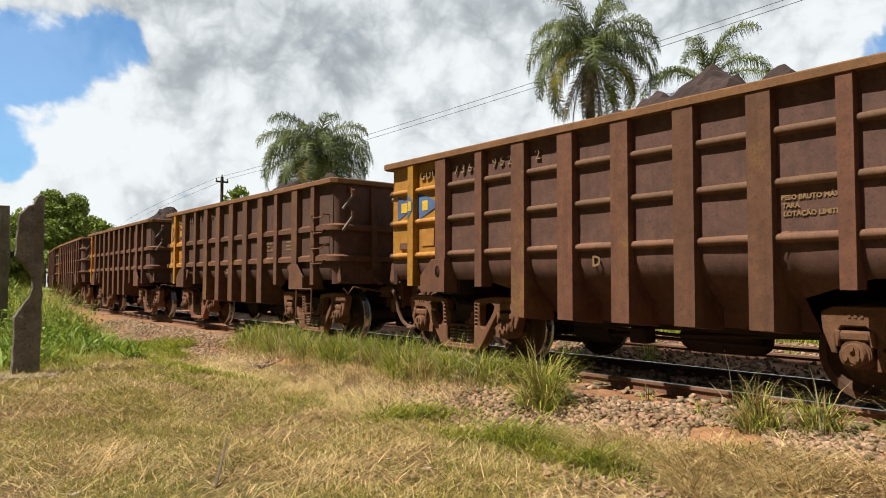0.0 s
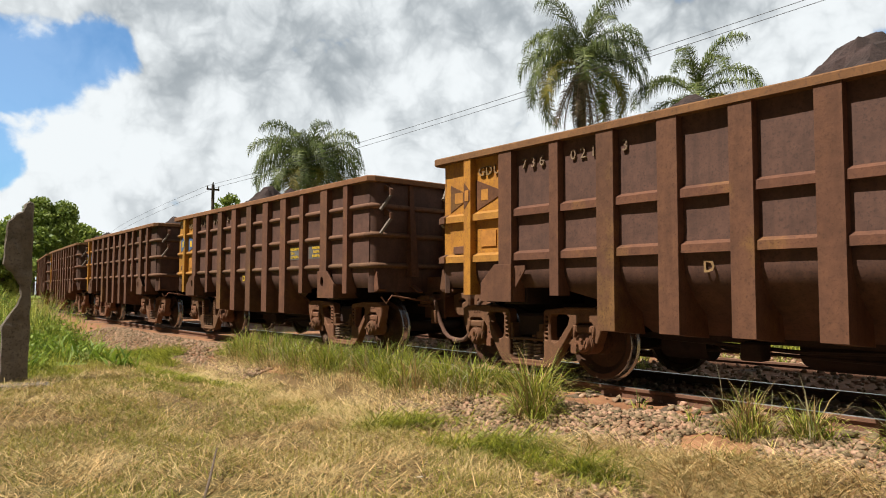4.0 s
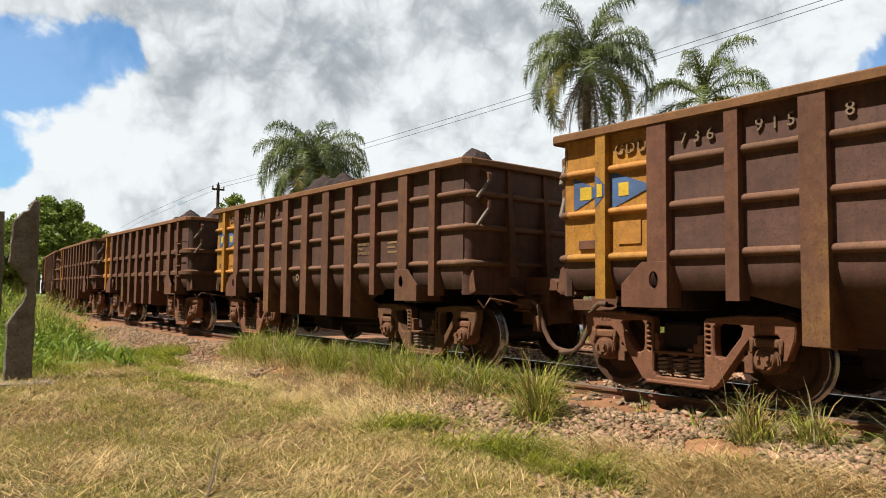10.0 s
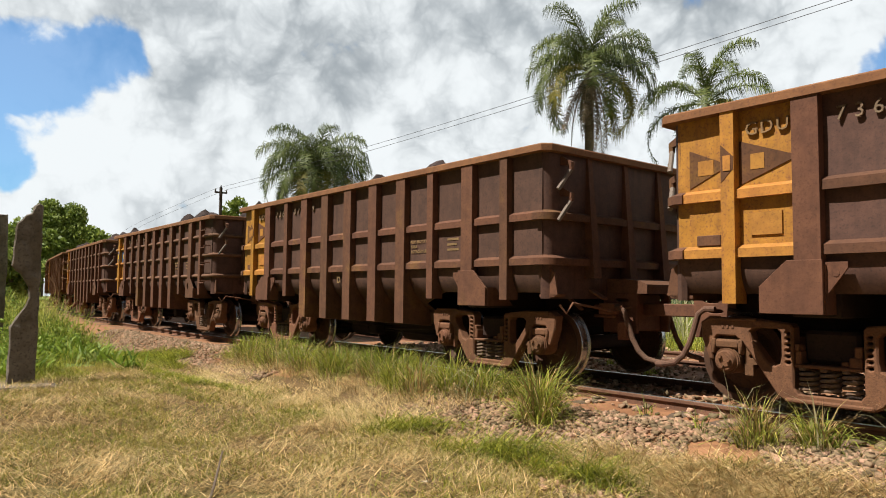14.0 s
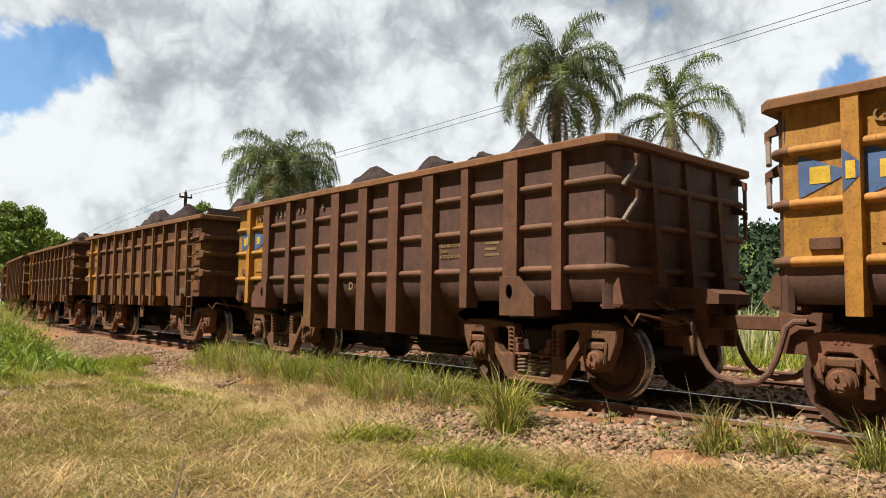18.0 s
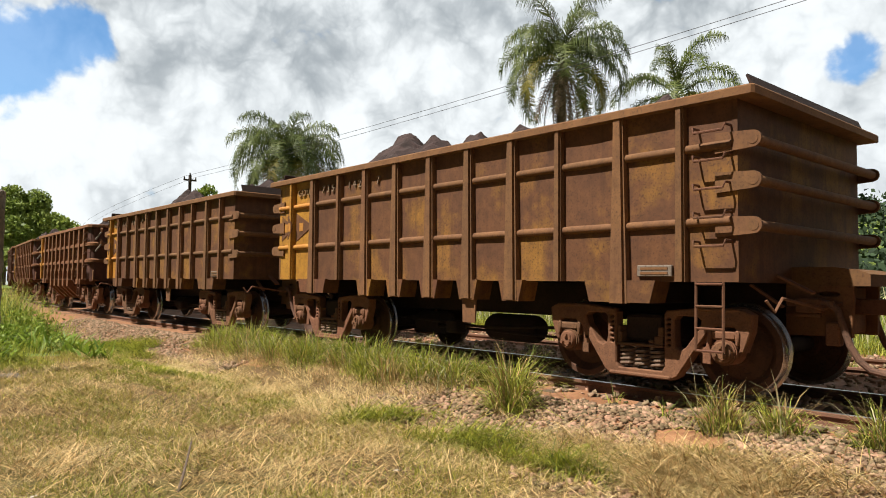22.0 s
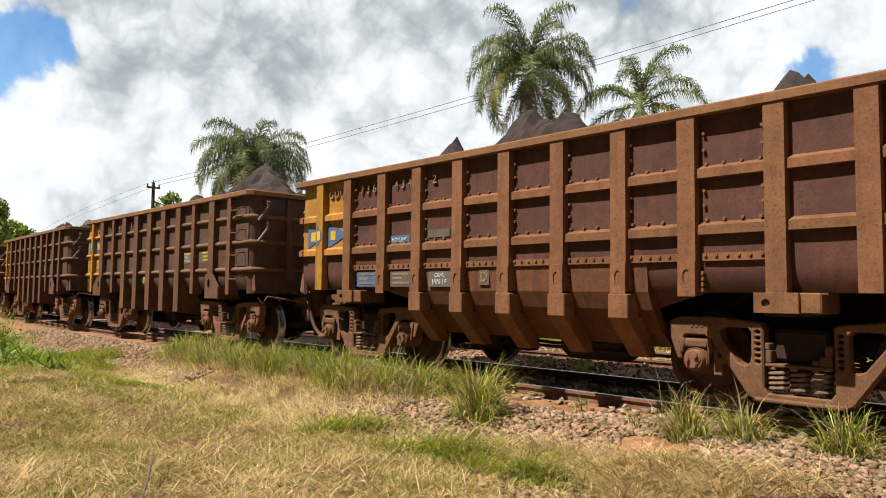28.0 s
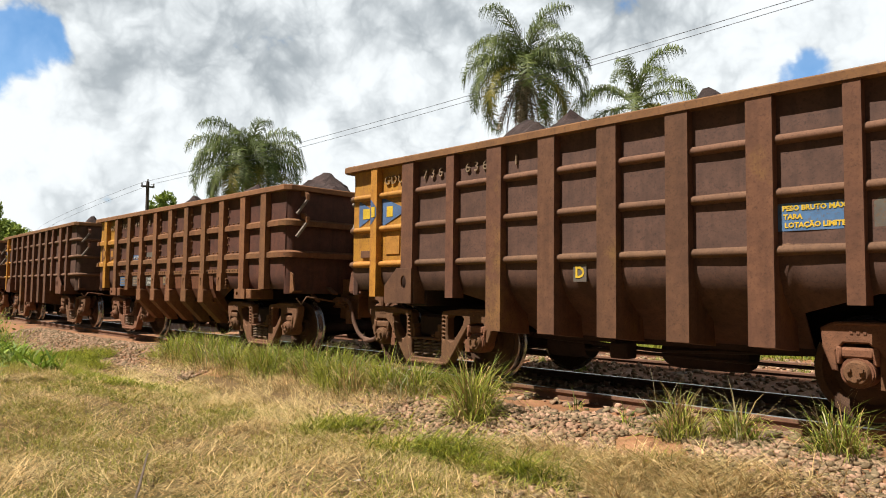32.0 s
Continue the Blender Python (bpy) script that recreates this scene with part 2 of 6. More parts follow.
LETTER = surface("raised weld digits", ((0.162, 0.108, 0.068), (0.194, 0.135, 0.084), (0.086, 0.046, 0.027)), 0.85, bump=0.1)
FAINT = surface("faded stencil", ((0.185, 0.112, 0.049), (0.204, 0.127, 0.054), (0.116, 0.063, 0.034)), 0.85, bump=0.03)
STENCIL = surface("blue stencil panel", ((0.043, 0.097, 0.194), (0.061, 0.119, 0.223), (0.079, 0.072, 0.072)), 0.75, bump=0.05)
GREYP = surface("grey data panel", ((0.086, 0.082, 0.073), (0.108, 0.101, 0.089), (0.061, 0.039, 0.026)), 0.8, bump=0.05)
PALE = surface("pale worn metal", ((0.140, 0.107, 0.083), (0.173, 0.137, 0.107), (0.083, 0.046, 0.029)), 0.7, bump=0.1)
WHITE = surface("white stencil", ((0.396, 0.374, 0.324), (0.432, 0.410, 0.360), (0.216, 0.173, 0.144)), 0.8, bump=0.03)
RAIL = surface("rusty rail steel", ((0.108, 0.054, 0.030), (0.144, 0.072, 0.042), (0.065, 0.035, 0.022)), 0.8, local=False)
RAILTOP = surface("worn running surface", ((0.240, 0.224, 0.208), (0.288, 0.272, 0.256)), 0.3, 0.8, local=False, bump=0.03)
TIE = surface("weathered sleeper timber", ((0.115, 0.072, 0.047), (0.158, 0.101, 0.065), (0.058, 0.036, 0.025)), 0.95, local=False, vary=0.3, bump=0.5)
BALLAST = surface("crushed stone bed", ((0.198, 0.090, 0.038), (0.253, 0.125, 0.060), (0.108, 0.049, 0.025)), 0.95, local=False, scale=1.2, fine=22, bump=1.0)
STONE = surface("crushed stone", ((0.212, 0.135, 0.075), (0.275, 0.189, 0.114), (0.137, 0.071, 0.036)), 0.9, local=False, scale=1.0, fine=30, island=0.55, vary=0)
STRAW_SOIL = surface("dry mown turf", ((0.132, 0.086, 0.030), (0.099, 0.058, 0.022), (0.059, 0.034, 0.014)), 0.95, local=False, scale=1.4, fine=26, bump=1.0,
                     patch=(0.098, 0.080, 0.019), patch_at=0.60)
LOAM = surface("dark trampled soil", ((0.102, 0.060, 0.036), (0.144, 0.086, 0.050), (0.060, 0.036, 0.024)), 0.95, local=False, scale=2.5, fine=30, bump=1.0)
FIELD = surface("rough green field", ((0.084, 0.120, 0.018), (0.128, 0.167, 0.029), (0.055, 0.060, 0.016)), 0.95, local=False, scale=0.4, fine=8, bump=1.0)
STRAW = surface("dry straw", ((0.540, 0.410, 0.180), (0.449, 0.324, 0.130), (0.648, 0.540, 0.315)), 0.75, local=False, scale=1.2, island=0.5, vary=0, bump=0, thin=0.25)
STUBBLE = surface("half dry turf blades", ((0.316, 0.262, 0.052), (0.206, 0.217, 0.035), (0.411, 0.327, 0.099)), 0.75, local=False, scale=0.9, island=0.35, vary=0, bump=0, thin=0.3)
GREEN = surface("fresh grass blades", ((0.184, 0.223, 0.024), (0.252, 0.269, 0.034), (0.368, 0.275, 0.051)), 0.6, local=False, scale=1.5, island=0.65, vary=0, bump=0, thin=0.35)
VERGE = surface("seeding verge grass", ((0.193, 0.243, 0.030), (0.262, 0.279, 0.041), (0.425, 0.344, 0.094)), 0.65, local=False, scale=1.5, island=0.7, vary=0, bump=0, thin=0.35)
DRY = surface("brown dry thatch", ((0.375, 0.255, 0.101), (0.250, 0.170, 0.065), (0.525, 0.388, 0.177)), 0.85, local=False, scale=1.5, island=0.5, vary=0, bump=0, thin=0.2)
REED = surface("pale reed plumes", ((0.393, 0.356, 0.205), (0.337, 0.319, 0.159), (0.468, 0.393, 0.281)), 0.8, local=False, island=0.3, vary=0, bump=0, thin=0.35)
WEED = surface("broad weed leaves", ((0.127, 0.203, 0.021), (0.179, 0.250, 0.029), (0.256, 0.276, 0.043)), 0.6, local=False, island=0.4, vary=0, bump=0, thin=0.3)
LEAF = surface("tree foliage", ((0.134, 0.191, 0.031), (0.190, 0.241, 0.042), (0.241, 0.266, 0.057)), 0.6, local=False, scale=0.5, island=0.4, vary=0, bump=0, thin=0.25)
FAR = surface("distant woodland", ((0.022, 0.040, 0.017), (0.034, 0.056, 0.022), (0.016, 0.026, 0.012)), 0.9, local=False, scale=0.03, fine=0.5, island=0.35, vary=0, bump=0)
FROND = surface("palm leaflets", ((0.074, 0.105, 0.029), (0.108, 0.136, 0.037), (0.185, 0.167, 0.050)), 0.5, local=False, scale=0.5, island=0.45, vary=0.1, bump=0, thin=0.25)
FROND_Y = surface("yellowing leaflets", ((0.223, 0.190, 0.033), (0.179, 0.169, 0.033), (0.268, 0.211, 0.054)), 0.5, local=False, island=0.35, vary=0, bump=0, thin=0.3)
DEAD = surface("dead palm fronds", ((0.207, 0.153, 0.092), (0.134, 0.097, 0.061), (0.304, 0.231, 0.146)), 0.9, local=False, island=0.4, vary=0.1, bump=0)
TRUNK = surface("grey palm trunk", ((0.153, 0.126, 0.099), (0.216, 0.180, 0.140), (0.081, 0.063, 0.050)), 0.9, local=False, fine=20, bump=0.6)
BARK = surface("tree bark", ((0.094, 0.068, 0.047), (0.122, 0.090, 0.065), (0.050, 0.036, 0.025)), 0.95, local=False, bump=0.6)
CONCRETE = surface("weathered concrete", ((0.133, 0.109, 0.084), (0.181, 0.149, 0.116), (0.061, 0.050, 0.042)), 0.95, local=False, scale=4, fine=30, bump=0.8,
                   patch=(0.110, 0.085, 0.058), patch_at=0.55)
POLE = surface("tarred pole timber", ((0.043, 0.032, 0.025), (0.061, 0.043, 0.032), (0.029, 0.022, 0.018)), 0.9, local=False)
WIRE = surface("dark wire", ((0.050, 0.050, 0.055), (0.070, 0.070, 0.075)), 0.6, 0.5, local=False, bump=0)


# ---- mesh helpers ----
def box(bm, x0, x1, y0, y1, z0, z1, bevel=0.0):
    m = Matrix.LocRotScale(((x0 + x1) / 2, (y0 + y1) / 2, (z0 + z1) / 2), None, (x1 - x0, y1 - y0, z1 - z0))
    vs = bmesh.ops.create_cube(bm, size=1, matrix=m)["verts"]
    if bevel:
        es = list({e for v in vs for e in v.link_edges})
        bmesh.ops.bevel(bm, geom=es, offset=bevel, segments=1, affect="EDGES", clamp_overlap=True)
    return bm


def cyl(bm, a, b, r, r2=None, seg=14, caps=True):
    a, b = Vector(a), Vector(b)
    d = b - a
    m = Matrix.Translation((a + b) / 2) @ d.to_track_quat("Z", "Y").to_matrix().to_4x4()
    bmesh.ops.create_cone(bm, cap_ends=caps, segments=seg, radius1=r, radius2=r if r2 is None else r2, depth=d.length, matrix=m)
    return bm


def tube(bm, pts, r, seg=8, taper=1.0):
    pts = [Vector(p) for p in pts]
    rings = []
    for i, p in enumerate(pts):
        d = (pts[min(i + 1, len(pts) - 1)] - pts[max(i - 1, 0)]).normalized()
        u = d.orthogonal().normalized() if not rings else (u - d * u.dot(d)).normalized()
        w = d.cross(u)
        k = r * (1 + (taper - 1) * i / (len(pts) - 1))
        rings.append([bm.verts.new(p + (u * math.cos(q) + w * math.sin(q)) * k) for q in (2 * math.pi * j / seg for j in range(seg))])
    for a, b in zip(rings, rings[1:]):
        for j in range(seg):
            bm.faces.new((a[j], a[(j + 1) % seg], b[(j + 1) % seg], b[j]))
    bm.faces.new(rings[0][::-1])
    bm.faces.new(rings[-1])
    return bm


def prism(bm, poly, axis, a, b):
    """A closed outline carried straight from a to b along an axis; poly in the two other axes, in order."""
    def at(p, k):
        return (k, *p) if axis == "x" else (p[0], k, p[1]) if axis == "y" else (*p, k)
    lo, hi = [bm.verts.new(at(p, a)) for p in poly], [bm.verts.new(at(p, b)) for p in poly]
    n = len(poly)
    bm.faces.new(lo[::-1])
    bm.faces.new(hi)
    for i in range(n):
        bm.faces.new((lo[i], lo[(i + 1) % n], hi[(i + 1) % n], hi[i]))
    bmesh.ops.recalc_face_normals(bm, faces=bm.faces)
    return bm


def inset(poly, d):
    out, n = [], len(poly)
    area = sum(poly[i][0] * poly[(i + 1) % n][1] - poly[(i + 1) % n][0] * poly[i][1] for i in range(n))
    sg = 1 if area > 0 else -1
    for i in range(n):
        p, a, b = Vector(poly[i]), Vector(poly[i - 1]), Vector(poly[(i + 1) % n])
        u, w = (p - a).normalized(), (b - p).normalized()
        nn = Vector((-(u.y + w.y), u.x + w.x)) * sg
        nn = nn.normalized() if nn.length > 1e-6 else Vector((0, 0))
        out.append(tuple(p + nn * d))
    return out


def plate(bm, outer, holes, y0, y1, ch=0.012):
    """A casting cut from plate in the x-z plane, with holes and a chamfered face towards y0."""
    from_loops = [outer] + list(holes)
    inner = [inset(outer, ch)] + [inset(h, -ch) for h in holes]
    step = ch if y1 > y0 else -ch
    flat3 = [[Vector((p[0], p[1], 0)) for p in loop] for loop in inner]
    tris = tessellate_polygon(flat3)
    layers = []
    for loops, y in ((inner, y0), (from_loops, y0 + step), (from_loops, y1 - step), (inner, y1)):
        layers.append([[bm.verts.new((p[0], y, p[1])) for p in loop] for loop in loops])
    for lay in (layers[0], layers[3]):
        flatv = [v for loop in lay for v in loop]
        for t3 in tris:
            bm.faces.new([flatv[k] for k in t3])
    for la, lb in zip(layers, layers[1:]):
        for a, b in zip(la, lb):
            n = len(a)
            for i in range(n):
                bm.faces.new((a[i], a[(i + 1) % n], b[(i + 1) % n], b[i]))
    bmesh.ops.recalc_face_normals(bm, faces=bm.faces)
    return bm


def lathe(bm, prof, axis_y=True, seg=28):
    """Turn (radius, along) pairs about the y axis."""
    rings = [[bm.verts.new((r * math.sin(q), a, r * math.cos(q))) for q in (2 * math.pi * j / seg for j in range(seg))] for r, a in prof]
    for a, b in zip(rings, rings[1:]):
        for j in range(seg):
            bm.faces.new((a[j], a[(j + 1) % seg], b[(j + 1) % seg], b[j]))
    bm.faces.new(rings[0][::-1])
    bm.faces.new(rings[-1])
    bmesh.ops.recalc_face_normals(bm, faces=bm.faces)
    return bm


def oval(cx, cz, rx, rz, n=14):
    return [(cx + rx * math.cos(2 * math.pi * k / n), cz + rz * math.sin(2 * math.pi * k / n)) for k in range(n)]


def part(name, bm, material, parent=None, label="", turn=None, round_=False):
    me = bpy.data.meshes.new(name)
    if turn is not None:
        bmesh.ops.transform(bm, matrix=turn, verts=bm.verts)
    bm.to_mesh(me)
    bm.free()
    for m in (material if isinstance(material, (list, tuple)) else [material]):
        me.materials.append(m)
    if round_:
        me.polygons.foreach_set("use_smooth", [True] * len(me.polygons))
        me.set_sharp_from_angle(angle=radians(38))
    ob = new(name, me)
    if parent is not None:
        ob.parent = parent
    return tagged(ob, label)


def shared(name, mesh_ob, parent, m):
    """Another part on the same mesh."""
    ob = new(name, mesh_ob.data)
    ob.parent = parent
    ob.matrix_basis = m
    return ob


def from_arrays(name, verts, faces_flat, sizes, material, kind="", label="", category="", parent=None):
    me = bpy.data.meshes.new(name)
    me.vertices.add(len(verts))
    me.vertices.foreach_set("co", np.asarray(verts, dtype=np.float32).ravel())
    me.loops.add(len(faces_flat))
    me.loops.foreach_set("vertex_index", np.asarray(faces_flat, dtype=np.int32))
    starts = np.concatenate(([0], np.cumsum(sizes)[:-1])).astype(np.int32)
    me.polygons.add(len(sizes))
    me.polygons.foreach_set("loop_start", starts)
    me.update(calc_edges=True)
    me.materials.append(material)
    ob = new(name, me)
    if parent is not None:
        ob.parent = parent
    return tagged(ob, label, category, "", kind)


def blade_arrays(P, H, W, az, lean, droop, rng):
    """Grass blades in three lengths, leaning the way az and arching over towards the tip."""
    n = len(P)
    d = np.stack([np.cos(az), np.sin(az), np.zeros(n)], 1)
    face = az + np.pi / 2 + rng.normal(0, 0.7, n)
    w = np.stack([np.cos(face), np.sin(face), np.zeros(n)], 1) * W[:, None]
    up = np.array([0, 0, 1.0])
    p, rows = P, [P - w, P + w]
    for k, (step, wide) in enumerate(((0.38, 0.95), (0.32, 0.75), (0.30, 0.0))):
        th = np.minimum(np.arcsin(np.minimum(lean, 0.999)) + droop * (0.05, 0.65, 1.35)[k], 2.5)
        p = p + d * (H * step * np.sin(th))[:, None] + up * (H * step * np.cos(th))[:, None]
        p[:, 2] = np.maximum(p[:, 2], P[:, 2] + 0.004)
        rows += [p - w * wide, p + w * wide] if wide else [p]
    V = np.stack(rows, 1).reshape(-1, 3)
    base = np.arange(n)[:, None] * 7
    F = (base + np.array([0, 1, 3, 2, 2, 3, 5, 4, 4, 5, 6])).ravel()
    return V, F, np.tile([4, 4, 3], n)


def heights(x, y):
    return np.array([ground_z(a, b) for a, b in zip(x, y)])


def grass(name, x, y, h, w, lean, droop, material, seed, kind="stuff", label="", category="", az=None, z=None, parent=None, sink=0.01):
    rng = np.random.default_rng(seed)
    n = len(x)
    P = np.stack([x, y, (heights(x, y) if z is None else z) - sink], 1)
    az = rng.uniform(0, 2 * np.pi, n) if az is None else az
    V, F, S = blade_arrays(P, h, w, az, lean, droop, rng)
    return from_arrays(name, V, F, S, material, kind, label, category, parent)


# ---- the wagons ----
HALF, WALL, FACE = 4.40, 1.455, 1.55
POSTS_WIDE, POSTS_SLIM = (-2.98, -1.49, -0.745, 0.0, 0.745, 1.49, 2.98), (-3.67, -2.2, 2.2, 3.67)
BOGIE, WHEELBASE, RADIUS, AXLE = 3.0, 1.82, 0.432, 0.487
TURNED = pose(0, 0, 0, 0, 0, 180)
KINDS = {
    "three_rib": dict(ribs=(2.40, 1.95, 1.47), round_ribs=True, plate=PLATE, post=POST, rib=RIB, rim=RIM, bright=2.86,
                      label="brown rusted steel ore wagon with three ribs, on rails"),
    "two_rib": dict(ribs=(2.02, 1.49), round_ribs=False, plate=PLATE, post=POST, rib=POST, rim=RIM, bright=2.86,
                    label="brown rusted steel ore wagon with two ribs, on rails"),
    "flat_sill": dict(ribs=(2.38, 1.69), round_ribs=True, plate=PLATE_C, post=POST_C, rib=POST_C, rim=RIM, bright=2.87,
                      label="ochre rusted ore wagon with straight lower edge and end pipes"),
    "bolted": dict(ribs=(2.19, 1.68), round_ribs=False, plate=PLATE_D2, post=POST_D, rib=POST_D, rim=RIM, bright=2.80,
                   label="bolted rust-red ore wagon with slanting feet, on rails"),
}


def wall_outline(kind, x):
    """Lower edge of the side wall along the wagon."""
    if kind == "flat_sill":
        return 1.14
    a = abs(x)
    if a > 1.62:
        return 1.12 if a > 2.3 else 0.93 + 0.19 * (a - 1.62) / 0.68
    return 0.60


def tub_y(kind, z):
    """How far out the side plate stands at a height: straight above, rolled under below."""
    if kind == "flat_sill" or z > 1.36:
        return WALL
    k = (1.36 - z) / 0.66
    return WALL - 0.66 * k ** 2.0


def side_wall(kind, spec, x0, x1, z_split=None, upper=True):
    bm = bmesh.new()
    nx, zs = max(3, int((x1 - x0) / 0.12)), []
    top = spec["bright"] - 0.08
    rows = 22
    edges = sorted(POSTS_WIDE + POSTS_SLIM + (-HALF, HALF))
    lines = sorted(spec["ribs"] + (1.0, top))
    grid = []
    for i in range(nx + 1):
        x = x0 + (x1 - x0) * i / nx
        low = wall_outline(kind, x)
        if z_split is not None:
            lo, hi = (z_split, top) if upper else (low, z_split)
        else:
            lo, hi = low, top
        col = []
        for j in range(rows + 1):
            z = lo + (hi - lo) * j / rows
            # each plate bay is slightly dished between its stiffeners
            bx = next((max(0.0, (x - a) * (b - x) * 4 / (b - a) ** 2) for a, b in zip(edges, edges[1:]) if a <= x <= b), 0)
            bz = next((max(0.0, (z - a) * (b - z) * 4 / (b - a) ** 2) for a, b in zip(lines, lines[1:]) if a <= z <= b), 0)
            dish = 0.012 * bx * bz * (0.5 + noise.noise((x * 0.9 + 3, z * 1.3, 5)))
            col.append(bm.verts.new((x, -(tub_y(kind, z) - dish), z)))
        grid.append(col)
    for a, b in zip(grid, grid[1:]):
        for j in range(rows):
            bm.faces.new((a[j], b[j], b[j + 1], a[j + 1]))
    back = bmesh.ops.extrude_face_region(bm, geom=bm.faces[:])
    bmesh.ops.translate(bm, verts=[v for v in back["geom"] if isinstance(v, bmesh.types.BMVert)], vec=(0, 0.03, 0))
    bmesh.ops.recalc_face_normals(bm, faces=bm.faces)
    return bm


def rib_bar(z, x0, x1, round_, deep=0.10, tall=0.085):
    return prism(bmesh.new(), [(-WALL - o, z + h) for o, h in rib_profile(round_, deep, tall)], "x", x0, x1)


def rib_profile(round_, deep, tall=0.085):
    """Cross-section of a stiffening rib: how far out it stands, and how high."""
    if round_:
        return [(-0.01, tall * 0.75)] + [(deep * math.sin(math.pi * k / 6) ** 0.8, tall * 0.5 * math.cos(math.pi * k / 6)) for k in range(7)] + [(-0.01, -tall * 0.5)]
    return [(-0.01, 0.075), (deep * 1.05, 0.035), (deep * 1.05, -0.045), (-0.01, -0.045)]


def swept(line, prof, z):
    """Carry a rib section along a line of places and outward directions."""
    bm = bmesh.new()
    rings = []
    for x, y, nx, ny in line:
        k = 1 / math.hypot(nx, ny)
        rings.append([bm.verts.new((x + nx * k * o, y + ny * k * o, z + h)) for o, h in prof])
    n = len(prof)
    for a, b in zip(rings, rings[1:]):
        for j in range(n):
            bm.faces.new((a[j], a[(j + 1) % n], b[(j + 1) % n], b[j]))
    bm.faces.new(rings[0])
    bm.faces.new(rings[-1][::-1])
    bmesh.ops.recalc_face_normals(bm, faces=bm.faces)
    return bm


def post_bar(kind, x, w, top):
    """A pressed post with its webs reaching back to the plate."""
    bm = bmesh.new()
    a = abs(x)
    if kind == "flat_sill":
        low, a0, a1 = (1.14, 0.036, 0.05) if w < 0.16 else (0.92, 0.055, 0.105)
        for y0, y1, f in ((-FACE, -FACE + 0.03, 0.7), (-FACE + 0.03, -WALL, 1.0)):
            prism(bm, [(x - a0 * f, top), (x + a0 * f, top), (x + a1 * f, low), (x - a1 * f, low)], "y", y0, y1)
        return bm
    if kind == "bolted":
        poly = [(-FACE, top), (-FACE, 1.12), (-WALL + 0.02, 1.12), (-WALL + 0.02, top)]
        return prism(bm, poly, "x", x - w / 2, x + w / 2)
    low = 0.67 if a < 1.6 else (1.03 if w < 0.2 else 1.3)
    poly = [(-FACE, top), (-FACE, low)]
    if a < 1.6:
        poly += [(-1.02, low - 0.05), (-1.06, 0.85), (-1.36, 1.3)]
    else:
        poly += [(-1.36, low)]
    poly += [(-1.38, top)]
    prism(bm, poly, "x", x - w / 2, x + w / 2)
    return bm


def digits(text, size, depth=0.006, bold=0.0):
    cu = bpy.data.curves.new("lettering", "FONT")
    cu.body, cu.size, cu.extrude, cu.offset, cu.resolution_u = text, size, depth, bold, 2
    cu.align_x, cu.align_y = "CENTER", "CENTER"
    cu.space_character = 1.3 if size == 0.17 else 1.0
    ob = bpy.data.objects.new("lettering", cu)
    scene.collection.objects.link(ob)
    bpy.context.view_layer.update()
    me = bpy.data.meshes.new_from_object(ob.evaluated_get(bpy.context.evaluated_depsgraph_get()))
    scene.collection.objects.unlink(ob)
    bpy.data.objects.remove(ob)
    return me


LETTERS = {}


def spelled(text, size, depth, bold, material):
    me = digits(text, size, depth, bold)
    me.materials.clear()
    me.materials.append(material)
    return me


def lettering(text, size, x, y, z, material, parent, name="lettering", depth=0.006, bold=0.0, label=""):
    key = (text, size, depth, bold, material.name)
    if key not in LETTERS:
        LETTERS[key] = spelled(text, size, depth, bold, material)
    ob = new(name, LETTERS[key])
    ob.parent = parent
    ob.matrix_basis = pose(x, y, z, 90, 0, 0)
    return tagged(ob, label)


def side_frame_outline():
    """Cast bogie side frame: two arms with windows, joined by the spring seat below."""
    half = [(0.255, 0.225), (0.285, 0.27), (0.285, 0.80), (0.31, 0.835), (0.60, 0.865), (1.10, 0.865), (1.185, 0.82), (1.17, 0.66), (1.10, 0.47), (1.055, 0.47), (1.065, 0.63),
            (1.01, 0.70), (0.83, 0.70), (0.755, 0.645), (0.70, 0.57), (0.43, 0.185), (0.35, 0.14)]
    outer = half + [(-x, z) for x, z in half[::-1]]
    window = [(0.395, 0.745), (0.43, 0.785), (0.64, 0.785), (0.685, 0.75), (0.665, 0.67), (0.515, 0.475), (0.46, 0.45), (0.41, 0.475), (0.395, 0.54)]
    slots = [oval(0.335, 0.49 + 0.052 * k, 0.022, 0.015, 8) for k in range(6)]
    holes = [window] + slots
    return outer[::-1], holes + [[(-x, z) for x, z in h][::-1] for h in holes]


